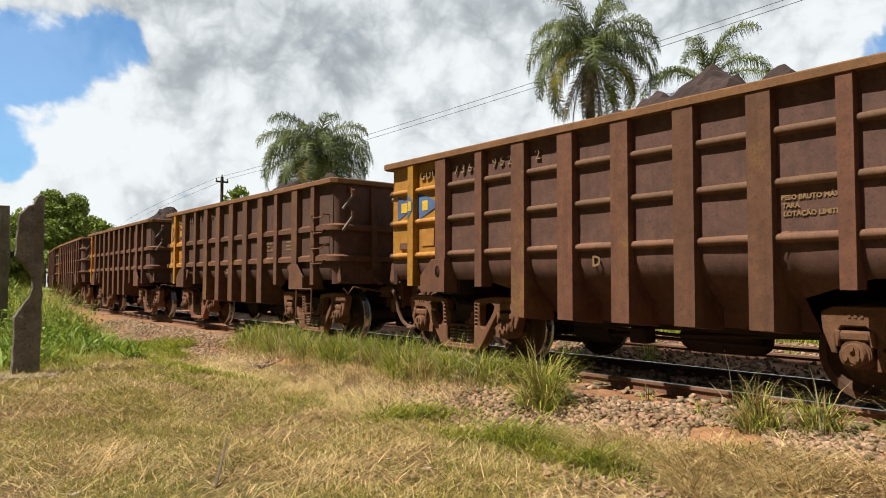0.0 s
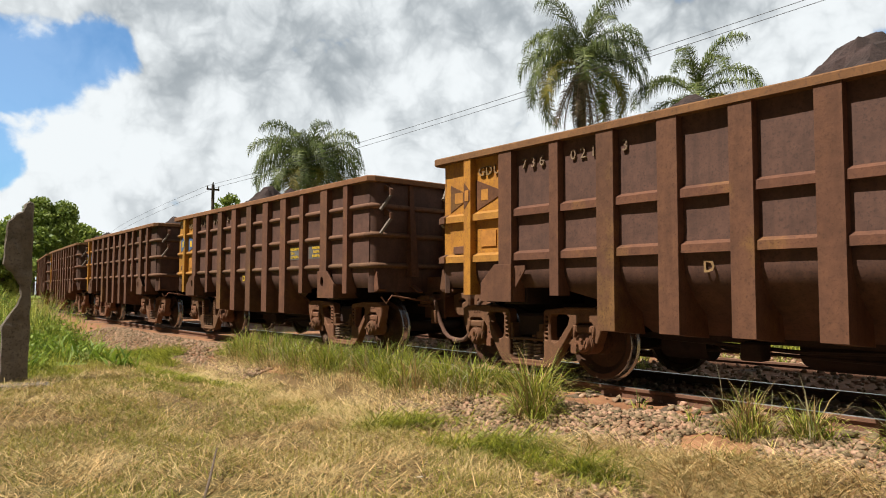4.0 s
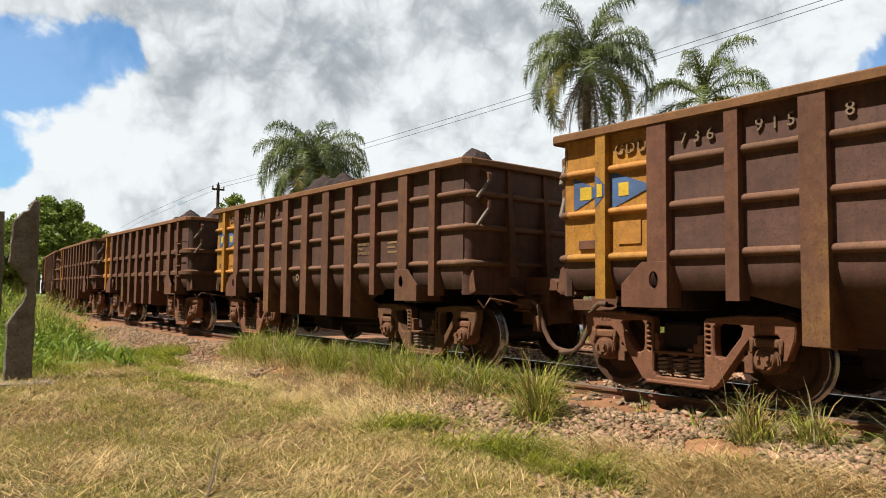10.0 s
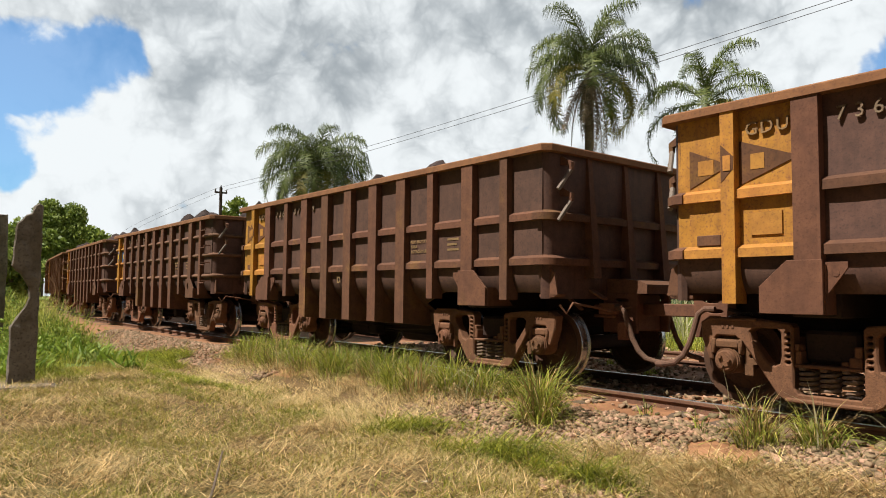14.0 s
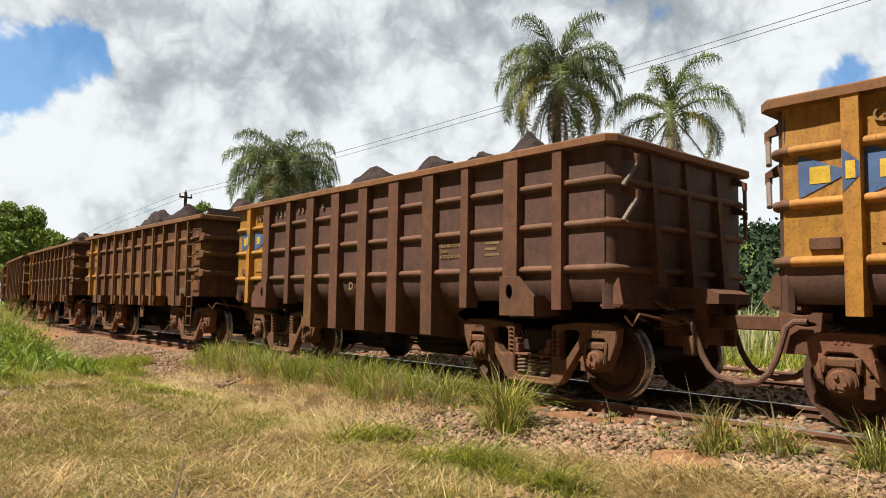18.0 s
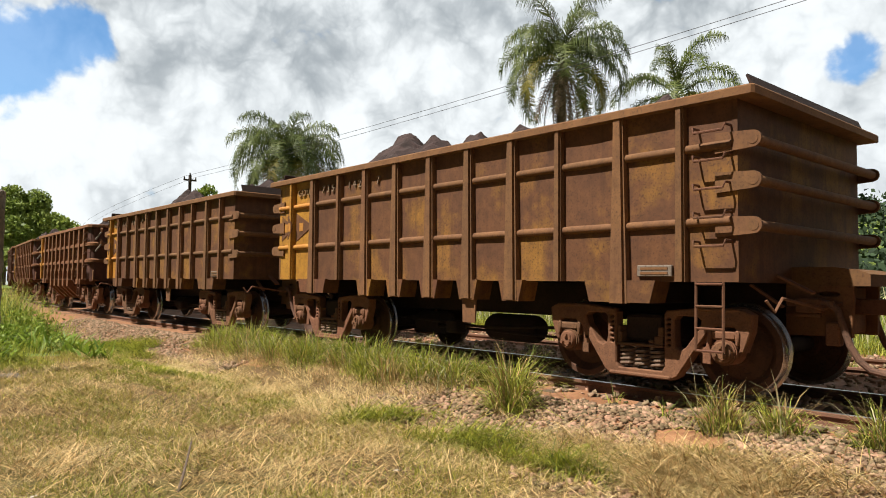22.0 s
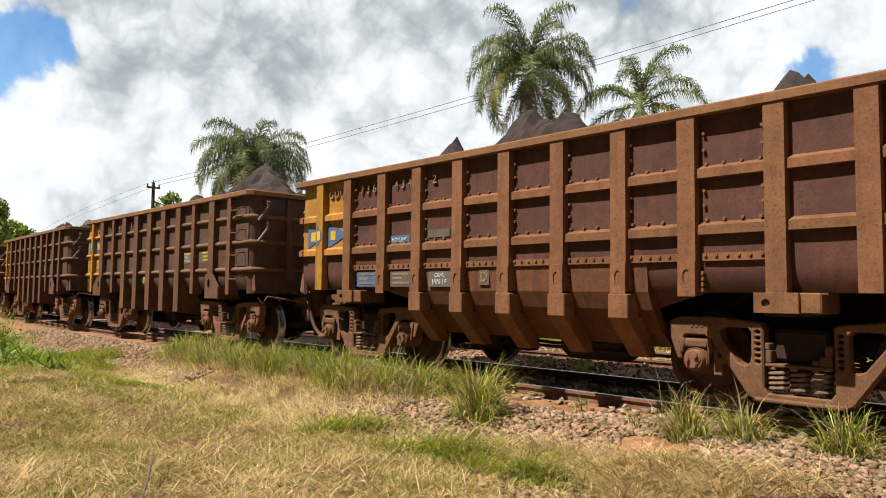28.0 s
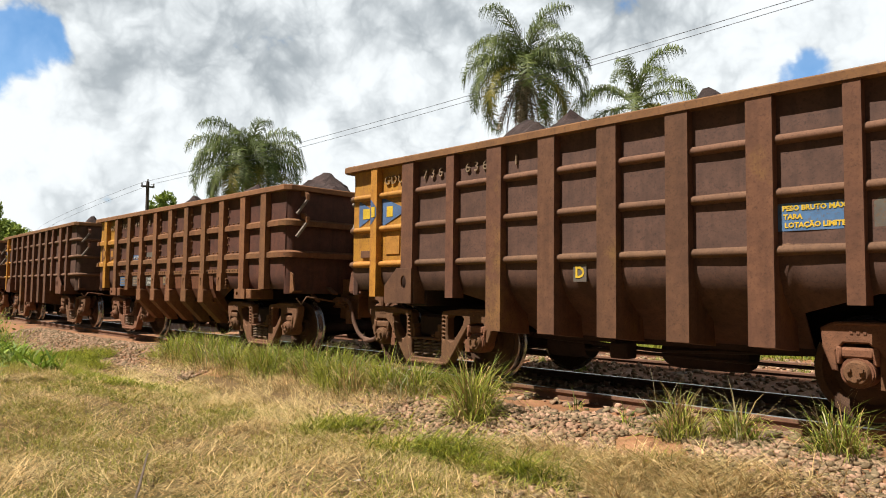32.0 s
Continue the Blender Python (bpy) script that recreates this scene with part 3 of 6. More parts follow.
def make_bogies(root):
    outer, holes = side_frame_outline()
    once = {}

    def put(name, parent, m, build, material, label="", round_=False):
        if name not in once:
            once[name] = part(name, build(), material, parent, label, round_=round_)
            ob = once[name]
        else:
            ob = tagged(shared(name, once[name], parent, Matrix()), label)
        ob.matrix_basis = m
        return ob

    def frame_mesh():
        bm = plate(bmesh.new(), outer, holes, -1.12, -0.98, 0.014)
        # flanges along the lower edge, the seat and the top chord
        box(bm, -0.36, 0.36, -1.15, -0.94, 0.145, 0.185, 0.012)
        for q in (-1, 1):
            box(bm, min(q * 0.62, q * 1.08), max(q * 0.62, q * 1.08), -1.135, -0.96, 0.845, 0.872, 0.008)
            for k in range(3):
                box(bm, q * 0.90 - 0.012 + 0.05 * (k - 1), q * 0.90 + 0.012 + 0.05 * (k - 1), -1.127, -1.11, 0.775, 0.80)
        return bm

    def spring_mesh():
        return tube(bmesh.new(), [(0.074 * math.cos(q * 0.9), 0.074 * math.sin(q * 0.9), 0.243 + 0.0062 * q) for q in range(0, 34)], 0.0155, 6)

    def seat_mesh():
        bm = box(bmesh.new(), -0.275, 0.275, -1.13, -0.92, 0.455, 0.485, 0.008)
        for x0, x1, z0, z1 in ((-0.27, -0.22, 0.485, 0.60), (0.17, 0.27, 0.485, 0.57), (0.215, 0.275, 0.57, 0.66), (-0.275, -0.235, 0.60, 0.66)):
            box(bm, x0, x1, -1.12, -0.94, z0, z1, 0.008)
        cyl(bm, (0.12, -1.12, 0.515), (0.17, -1.12, 0.515), 0.018, seg=8)
        return bm

    def adapter_mesh():
        bm = box(bmesh.new(), -0.125, 0.125, -1.13, -0.97, 0.11, 0.20, 0.02)
        for q in (-1, 1):
            box(bm, q * 0.135 - 0.02, q * 0.135 + 0.02, -1.14, -0.98, 0.06, 0.205, 0.012)
        cyl(bm, (0, -1.115, 0), (0, -0.92, 0), 0.128, seg=22)
        cyl(bm, (0, -1.13, 0), (0, -1.11, 0), 0.118, seg=22)
        return bm

    def lug_mesh():
        bm = plate(bmesh.new(), [(0.15, -0.13), (0.15, 0.16), (0.20, 0.18), (0.27, 0.02), (0.29, -0.02), (0.235, -0.03), (0.235, -0.13)], [oval(0.215, 0.05, 0.018, 0.02, 8)], -1.08, -1.02, 0.006)
        return bm

    def wheel_mesh():
        prof = [(0.09, -0.09), (0.13, -0.085), (0.15, -0.03), (0.29, 0.005), (0.35, -0.045), (0.36, -0.068), (RADIUS - 0.012, -0.068), (RADIUS - 0.004, -0.058)]
        bm = lathe(bmesh.new(), prof + [(RADIUS, -0.05), (RADIUS + 0.002, 0.03), (RADIUS + 0.028, 0.045), (RADIUS + 0.026, 0.058), (0.415, 0.07),
                                        (0.36, 0.07), (0.345, 0.05), (0.15, 0.07), (0.13, 0.10), (0.09, 0.10)], seg=44)
        for f in bm.faces:
            r = math.hypot(f.calc_center_median().x, f.calc_center_median().z)
            f.material_index = 1 if r > RADIUS - 0.014 else 0
        return bm

    def cap_mesh():
        bm = lathe(bmesh.new(), [(0.03, -0.055), (0.045, -0.045), (0.085, -0.045), (0.098, -0.03), (0.102, 0.0), (0.102, 0.05)], seg=22)
        # locking plate and its three bolts
        tri = [(0.075 * math.sin(a), 0.075 * math.cos(a)) for a in (k * math.pi / 3 + 0.25 * (-1) ** k for k in range(6))]
        prism(bm, tri, "y", -0.056, -0.044)
        for k in range(3):
            q = 2 * math.pi * k / 3
            cyl(bm, (0.052 * math.sin(q), -0.082, 0.052 * math.cos(q)), (0.052 * math.sin(q), -0.05, 0.052 * math.cos(q)), 0.021, seg=6)
        return bm

    for bx in (-BOGIE, BOGIE):
        for turn in (0, 180):
            m = pose(bx, 0, 0.02, 0, 0, turn) @ Matrix.Translation((0, -0.05, 0))
            fr = put("side_frame", root, m, frame_mesh, CAST, "rusty cast bogie side frame")
            for sx in (-0.178, 0.0, 0.178):
                put("spring", fr, pose(sx, -1.05, 0), spring_mesh, SPRING, "dusty coil spring")
            put("spring_seat", fr, Matrix(), seat_mesh, CAST)
            for ax in (-WHEELBASE / 2, WHEELBASE / 2):
                put("axle_box", fr, pose(ax, 0, AXLE - 0.02), adapter_mesh, CAST, round_=True)
                flip = Matrix.Diagonal((-1 if ax > 0 else 1, 1, 1, 1))
                put("frame_lug", fr, pose(ax, 0, AXLE - 0.02) @ flip, lug_mesh, CAST)
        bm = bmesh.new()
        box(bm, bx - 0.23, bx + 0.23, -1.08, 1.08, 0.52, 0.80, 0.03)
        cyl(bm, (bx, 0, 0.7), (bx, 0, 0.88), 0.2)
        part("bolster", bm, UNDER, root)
        bm = bmesh.new()
        for q in (-1, 1):
            tube(bm, [(bx + q * 0.42, -0.85, 0.38), (bx + q * 0.40, 0, 0.32), (bx + q * 0.42, 0.85, 0.38)], 0.04, 6)
            for y in (-0.78, 0.78):
                box(bm, bx + q * 0.42 - 0.04, bx + q * 0.46 + 0.02, y - 0.05, y + 0.05, 0.32, 0.54, 0.01)
        part("brake_beam", bm, UNDER, root)
        for ax in (-WHEELBASE / 2, WHEELBASE / 2):
            bm = cyl(bmesh.new(), (0, -1.1, 0), (0, 1.1, 0), 0.085, seg=14)
            axle = part("wheelset", bm, UNDER, root, "steel axle with two wheels", round_=True)
            axle.matrix_basis = pose(bx + ax, 0, AXLE)
            for y, turn in ((-0.80, 0), (0.80, 180)):
                put("wheel", axle, pose(0, y, 0, 0, 0, turn), wheel_mesh, [WHEEL, TREAD], round_=True)
                put("end_cap", axle, pose(0, y * 1.475, 0, 0, 0, turn), cap_mesh, CAST, "bolted axle end cap", round_=True)


def make_ends(kind, spec, root):
    top = spec["bright"]
    flush = kind == "flat_sill"
    for turn in (Matrix(), TURNED):
        # end wall with small chamfered corners
        bm = bmesh.new()
        low = 1.14 if flush else 1.05
        e = HALF - (0.20 if flush else 0.09)
        if flush:
            box(bm, e - 0.05, e, -WALL + 0.005, WALL - 0.005, low, top - 0.08)
        else:
            prism(bm, [(e - 0.10, -WALL + 0.004), (e - 0.03, -WALL + 0.05), (e, -WALL + 0.13), (e, WALL - 0.13), (e - 0.03, WALL - 0.05),
                       (e - 0.10, WALL - 0.004), (e - 0.14, WALL - 0.04), (e - 0.14, -WALL + 0.04)], "z", low, top - 0.08)
        part("end_wall", bm, spec["plate"], root, turn=turn, round_=True)
        for z in spec["ribs"] if not flush else ():
            d = 0.06 if spec["round_ribs"] else 0.08
            line = [(e - 0.17, -WALL, 0, -1), (e - 0.09, -WALL, 0.15, -1), (e - 0.03, -WALL + 0.045, 0.7, -0.7), (e, -WALL + 0.12, 1, -0.15)]
            line += [(x, -y, nx, -ny) for x, y, nx, ny in line[::-1]]
            bm = swept(line, rib_profile(spec["round_ribs"], d), z)
            part("end_rib", bm, spec["rib"], root, turn=turn, round_=True)
        if flush:
            for z in (2.40, 2.04, 1.64):
                bm = tube(bmesh.new(), [(HALF - 0.05, -WALL - 0.03, z), (HALF - 0.05, WALL + 0.03, z)], 0.048, 12)
                part("end_pipe", bm, spec["rib"], root, turn=turn, round_=True)
                for q in (-1, 1):
                    bm = bmesh.new()
                    tip = [(HALF - 0.05 + 0.075 * math.cos(a), z + 0.075 * math.sin(a)) for a in (math.pi * (k / 8 - 0.5) for k in range(9))]
                    prism(bm, [(HALF - 0.40, z + 0.095), (HALF - 0.40, z - 0.095)] + tip, "y", q * (WALL + 0.012) - 0.014, q * (WALL + 0.012) + 0.014)
                    part("pipe_bracket", bm, spec["post"], root, turn=turn)
            bm = bmesh.new()
            prism(bm, [(HALF - 0.10, top - 0.03), (HALF - 0.17, top + 0.14), (HALF - 0.15, top + 0.15), (HALF - 0.07, top - 0.03)], "y", -WALL + 0.10, WALL - 0.10)
            part("end_board", bm, UNDER, root, "dark tilted end board", turn=turn)
        else:
            for y in ((-0.72, 0.0, 0.72) if kind != "bolted" else (0.0,)):
                bm = bmesh.new()
                deep = 0.15 if kind != "bolted" else 0.22
                lo, hi = [], []
                for loop, z, w, out in ((hi, top - 0.08, 0.035, 0.03), (lo, low + 0.25, 0.075, deep)):
                    for x, yy in ((e - 0.01, y - w), (e + out, y - w), (e + out, y + w), (e - 0.01, y + w)):
                        loop.append(bm.verts.new((x, yy, z)))
                bm.faces.new(hi)
                bm.faces.new(lo[::-1])
                for k in range(4):
                    bm.faces.new((lo[k], lo[(k + 1) % 4], hi[(k + 1) % 4], hi[k]))
                bmesh.ops.recalc_face_normals(bm, faces=bm.faces)
                part("end_post", bm, spec["post"], root, turn=turn)
            for y in (-1.20, 1.20):
                bm = bmesh.new()
                q = 1 if y > 0 else -1
                prism(bm, [(e - 0.02, 1.40), (e + 0.05, 1.36), (e + 0.10, 1.10), (e - 0.02, 1.06)], "y", y + q * 0.16, y + q * 0.19)
                prism(bm, [(e - 0.18, 1.10), (e + 0.08, 1.10), (e + 0.05, 1.07), (e - 0.18, 1.07)], "y", y + q * 0.02, y + q * 0.19)
                part("corner_gusset", bm, spec["post"], root, turn=turn)
                for z in (2.66, 2.29):
                    bm = bmesh.new()
                    prism(bm, [(e - 0.02, z - 0.02), (e + 0.17, z - 0.055), (e + 0.17, z - 0.005), (e + 0.03, z + 0.075), (e - 0.02, z + 0.075)], "y", y - 0.03, y + 0.03)
                    cyl(bm, (e + 0.15, y, z - 0.01), (e + 0.15, y, z - 0.10), 0.033, seg=8)
                    bracket = part("lever_bracket", bm, spec["post"], root, turn=turn)
                    bm = tube(bmesh.new(), [(e + 0.15, y, z - 0.08), (e + 0.14, y + q * 0.02, z - 0.12), (e + 0.08, y + q * 0.15, z - 0.33)], 0.026, 8)
                    part("lever_rod", bm, PALE, bracket, "pale worn steel lever", turn=turn, round_=True)
        # striker, draft casting, valve gear and hoses
        bm = bmesh.new()
        prism(bm, [(e - 0.05, 1.12), (HALF + 0.50, 1.12), (HALF + 0.50, 1.23), (HALF + 0.40, 1.27), (HALF + 0.18, 1.30), (e - 0.05, 1.30)], "y", -0.36, 0.36)
        part("striker", bm, spec["post"], root, turn=turn)
        bm = bmesh.new()
        box(bm, e - 0.10, HALF + 0.26, -0.27, 0.27, 0.66, 1.12, 0.02)
        for q in (-1, 1):
            plate(bm, [(e - 0.06, 0.64), (HALF + 0.34, 0.64), (HALF + 0.36, 1.12), (e - 0.06, 1.12)][::-1],
                  [oval(HALF + 0.14, 1.04, 0.10, 0.022, 10), oval(HALF + 0.10, 0.93, 0.10, 0.022, 10)], q * 0.33 - 0.03, q * 0.33 + 0.03, 0.008)
        part("draft_casting", bm, spec["post"], root, turn=turn)
        bm = bmesh.new()
        box(bm, HALF - 0.12, HALF + 0.12, -0.50, -0.38, 0.86, 1.0, 0.015)
        box(bm, HALF + 0.14, HALF + 0.27, -0.47, -0.36, 0.56, 0.78, 0.015)
        cyl(bm, (HALF - 0.20, -0.46, 0.95), (HALF + 0.22, -0.46, 0.95), 0.028, seg=8)
        cyl(bm, (HALF - 0.22, -0.44, 0.84), (HALF + 0.10, -0.44, 0.84), 0.02, seg=8)
        part("valve_block", bm, CAST, root, turn=turn)
        for y in (-0.46, 0.44):
            pts = [(HALF + 0.05, y, 0.955), (HALF + 0.17, y, 0.955), (HALF + 0.25, y, 0.90), (HALF + 0.29, y + 0.01, 0.76), (HALF + 0.34, y + 0.03, 0.58), (HALF + 0.41, y + 0.05, 0.44),
                   (HALF + 0.50, y + 0.07, 0.355), (HALF + 0.63, y + 0.08, 0.328), (HALF + 0.735, y + 0.08, 0.32)]
            part("air_hose", tube(bmesh.new(), pts, 0.032, 9), RUBBER, root, "dusty hanging rubber hose", turn=turn, round_=True)
        bm = bmesh.new()
        tube(bm, [(HALF - 0.02, -1.32, 0.98), (HALF + 0.03, -1.26, 0.88), (HALF + 0.06, -1.18, 1.0), (HALF + 0.14, -0.5, 0.90), (HALF + 0.34, -0.25, 1.0)], 0.015, 6)
        part("uncoupling_rod", bm, CAST, root, turn=turn)
        bm = bmesh.new()
        bmesh.ops.create_cube(bm, size=1, matrix=pose(HALF - 0.06, -0.66, 1.14, 0, 27, 0) @ Matrix.Diagonal((0.40, 0.10, 0.022, 1)))
        part("release_lever", bm, CAST, root, turn=turn)
        bm = bmesh.new()
        bmesh.ops.create_cube(bm, size=1, matrix=pose(HALF - 0.22, -0.86, 1.02, 0, 34, 0) @ Matrix.Diagonal((0.36, 0.06, 0.02, 1)))
        part("release_lever", bm, CAST, root, turn=turn)


def coupler(root, turn):
    bm = bmesh.new()
    box(bm, HALF + 0.2, HALF + 0.40, -0.085, 0.085, 0.82, 0.98, 0.02)
    plate(bm, [(HALF + 0.34, 0.78), (HALF + 0.34, 1.02), (HALF + 0.50, 1.06), (HALF + 0.70, 1.05), (HALF + 0.73, 0.96), (HALF + 0.73, 0.76), (HALF + 0.64, 0.67), (HALF + 0.46, 0.68)],
          [oval(HALF + 0.55, 0.92, 0.08, 0.022, 8)], -0.17, 0.13, 0.025)
    part("coupler", bm, CAST, root, "rusty cast knuckle coupler", turn=turn)


def drawbar(root):
    """A fixed bar to the wagon ahead."""
    bm = box(bmesh.new(), HALF + 0.2, PITCH - HALF - 0.2, -0.10, 0.10, 0.85, 1.0, 0.012)
    part("drawbar", bm, POST, root, "dusty brown steel drawbar")


def make_wagon(kind):
    spec = KINDS[kind]
    root = new("ore_wagon")
    top = spec["bright"]
    split = spec["ribs"][-1] if kind != "flat_sill" else None
    for turn in (Matrix(), TURNED):
        part("side_wall", side_wall(kind, spec, -3.10, HALF - (0.20 if kind == "flat_sill" else 0.17)), spec["plate"], root, turn=turn, round_=True)
        part("painted_panel", side_wall(kind, spec, -HALF + (0.20 if kind == "flat_sill" else 0.17), -3.10, split, True), YELLOW, root, "worn yellow painted end panel", turn=turn, round_=True)
        if split:
            part("lower_panel", side_wall(kind, spec, -HALF + 0.17, -3.10, split, False), spec["plate"], root, turn=turn, round_=True)
        for z in spec["ribs"]:
            part("rib", rib_bar(z, -3.10, HALF - 0.24, spec["round_ribs"], 0.05 if kind == "flat_sill" else 0.06), spec["rib"], root, turn=turn, round_=True)
            part("painted_rib", rib_bar(z, -HALF + 0.24, -3.10, spec["round_ribs"], 0.05 if kind == "flat_sill" else 0.06), YELLOW_TAN, root, turn=turn, round_=True)
        wide = 0.17 if kind == "bolted" else 0.22
        slim = 0.17 if kind == "bolted" else 0.13
        if kind == "flat_sill":
            wide, slim = 0.24, 0.11
        for x in POSTS_WIDE + POSTS_SLIM:
            w = wide if x in POSTS_WIDE else slim
            mat_ = YELLOW if x == -3.67 else spec["post"]
            part("post", post_bar(kind, x, w, top - 0.085), mat_, root, turn=turn)
            if kind == "flat_sill" and x in POSTS_WIDE:
                bm = bmesh.new()
                k, b = (0.42, 0.93) if abs(x) > 2 else (0.19, 0.905)
                prism(bm, [(x - k, 1.15), (x + k, 1.15), (x + k - 0.06, b), (x - k + 0.06, b)], "y", -FACE + 0.035, -WALL + 0.22)
                part("lower_tab", bm, spec["plate"], root, turn=turn)
            if kind == "bolted" and abs(x) < 2.3:
                bm = bmesh.new()
                plate(bm, [(x - w / 2, 1.40), (x + w / 2, 1.40), (x + w / 2, 1.08), (x - w / 2, 1.08)], [oval(x, 1.25, 0.035, 0.075, 12)], -FACE - 0.012, -FACE + 0.0, 0.003)
                if abs(x) < 1.6:
                    box(bm, x - 0.11, x + 0.11, -FACE - 0.015, -WALL + 0.1, 0.86, 1.10, 0.01)
                    prism(bm, [(-FACE - 0.012, 0.87), (-1.16, 0.47), (-1.02, 0.47), (-1.2, 0.87)], "x", x - 0.105, x + 0.105)
                part("foot", bm, spec["post"], root, turn=turn)
        if kind == "bolted":
            for x in (-2.6, -1.85, -1.12, -0.37, 0.37, 1.12, 1.85, 2.6):
                bm = bmesh.new()
                for z in (2.27, 1.77):
                    for k in range(4):
                        cyl(bm, (x - 0.24 + 0.16 * k, -WALL - 0.03, z), (x - 0.24 + 0.16 * k, -WALL + 0.02, z), 0.016, seg=6)
                for z in (2.4, 2.55, 1.9, 2.03):
                    for s in (-0.26, 0.26):
                        cyl(bm, (x + s, -WALL - 0.03, z), (x + s, -WALL + 0.02, z), 0.016, seg=6)
                box(bm, x - 0.28, x + 0.28, -WALL - 0.03, -WALL + 0.0, 1.40, 1.47)
                for k in range(6):
                    cyl(bm, (x - 0.25 + 0.1 * k, -WALL - 0.045, 1.45), (x - 0.25 + 0.1 * k, -WALL, 1.45), 0.016, seg=6)
                for s in (-0.29, 0.29):
                    for k in range(4):
                        cyl(bm, (x + s, -FACE + 0.06, 1.14 + 0.05 * k), (x + s, -FACE + 0.13, 1.14 + 0.05 * k), 0.02, seg=6)
                tagged(part("bolt_row", bm, spec["post"], root, "rows of rusty bolt heads", turn=turn), kind="stuff")
            part("lower_skin", prism(bmesh.new(), [(-WALL - 0.006, 1.40), (-WALL + 0.02, 1.12), (-1.36, 0.95), (-1.2, 0.74), (-0.98, 0.58), (-0.9, 0.6), (-1.15, 0.85), (-1.3, 1.1), (-1.36, 1.40)], "x", -1.75, 1.75),
                 PLATE_D, root, "rust-red rolled lower plate", turn=turn)
        # jacking brackets over the bogies
        if kind in ("three_rib", "two_rib"):
            for x, s in ((-2.98, -1), (2.98, 1)):
                bm = bmesh.new()
                x0, x1 = x - s * 0.13, x + s * 0.40
                outer = [(x0, 1.40), (x0, 0.95), (x1, 0.95), (x1, 1.18), (x + s * 0.16, 1.40)]
                hole = [oval(x + s * 0.02, 1.22, 0.05, 0.085, 14)] if kind == "three_rib" else []
                plate(bm, outer if s > 0 else outer[::-1], hole, -FACE - 0.03, -FACE + 0.0, 0.004)
                prism(bm, [(-FACE, 0.95), (-1.10, 0.95), (-1.32, 1.36), (-FACE, 1.36)], "x", x0 - 0.008, x0 + 0.008)
                prism(bm, [(-FACE, 0.95), (-1.10, 0.95), (-1.32, 1.18), (-FACE, 1.18)], "x", x1 - 0.008, x1 + 0.008)
                box(bm, min(x0, x1), max(x0, x1), -FACE, -1.1, 0.95, 0.965)
                if kind == "two_rib":
                    prism(bm, [(x0, 1.38), (x0 - s * 0.17, 1.38), (x0 - s * 0.17, 1.33), (x0, 1.10)], "y", -FACE + 0.03, -FACE + 0.05)
                    cyl(bm, (x0 - s * 0.08, -FACE + 0.025, 1.29), (x0 - s * 0.08, -FACE + 0.06, 1.29), 0.03, seg=10)
                part("jacking_bracket", bm, spec["post"], root, turn=turn)
        elif kind == "bolted":
            for x in (-2.98, 2.98):
                bm = bmesh.new()
                plate(bm, [(x - 0.18, 1.12), (x + 0.18, 1.12), (x + 0.18, 0.95), (x - 0.18, 0.95)], [oval(x - 0.08, 1.03, 0.035, 0.035, 10)], -FACE - 0.02, -FACE + 0.01, 0.004)
                box(bm, x - 0.18, x + 0.34, -FACE + 0.01, -1.1, 0.95, 1.12, 0.012)
                part("jacking_bracket", bm, spec["post"], root, turn=turn)
        # slope plate over the bogie, its near-black colour standing for the shade there
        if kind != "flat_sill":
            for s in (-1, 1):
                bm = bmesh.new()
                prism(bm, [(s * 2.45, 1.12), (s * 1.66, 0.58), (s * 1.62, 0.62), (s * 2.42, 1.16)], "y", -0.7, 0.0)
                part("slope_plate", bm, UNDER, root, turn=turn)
    # top rim
    bm = bmesh.new()
    o, n, c = FACE + 0.015, WALL - 0.03, 0.03 if kind == "flat_sill" else 0.10
    outer = [(-HALF, -o + c), (-HALF + c * 0.8, -o), (HALF - c * 0.8, -o), (HALF, -o + c), (HALF, o - c), (HALF - c * 0.8, o), (-HALF + c * 0.8, o), (-HALF, o - c)]
    inner = [(-HALF + 0.14, -n + 0.12), (-HALF + 0.28, -n), (HALF - 0.28, -n), (HALF - 0.14, -n + 0.12), (HALF - 0.14, n - 0.12), (HALF - 0.28, n), (-HALF + 0.28, n), (-HALF + 0.14, n - 0.12)]
    if kind == "flat_sill":
        inner = [(x - 0.12 * (1 if x > 0 else -1), y) for x, y in inner]
    rings = []
    for loop, z in ((inner, top - 0.085), (outer, top - 0.085), (outer, top - 0.015), ([(x * 0.997, y * 0.99) for x, y in outer], top), (inner, top), (inner, top - 0.085)):
        rings.append([bm.verts.new((x, y, z)) for x, y in loop])
    for a, b in zip(rings, rings[1:]):
        for i in range(8):
            bm.faces.new((a[i], a[(i + 1) % 8], b[(i + 1) % 8], b[i]))
    bmesh.ops.remove_doubles(bm, verts=bm.verts, dist=0.0005)
    bmesh.ops.recalc_face_normals(bm, faces=bm.faces)
    part("top_rim", bm, spec["rim"], root, "orange dusty top rim")
    # floor and underframe, with the shade below the wagon put into the colour
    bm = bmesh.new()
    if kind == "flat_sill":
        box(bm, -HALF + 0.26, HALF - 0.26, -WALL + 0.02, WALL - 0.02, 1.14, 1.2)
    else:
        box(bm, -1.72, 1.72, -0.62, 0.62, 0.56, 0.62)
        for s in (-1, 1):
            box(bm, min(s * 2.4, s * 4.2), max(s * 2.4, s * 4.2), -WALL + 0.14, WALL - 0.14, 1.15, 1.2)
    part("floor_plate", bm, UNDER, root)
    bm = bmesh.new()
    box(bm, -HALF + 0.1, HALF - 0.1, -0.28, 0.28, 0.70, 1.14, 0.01)
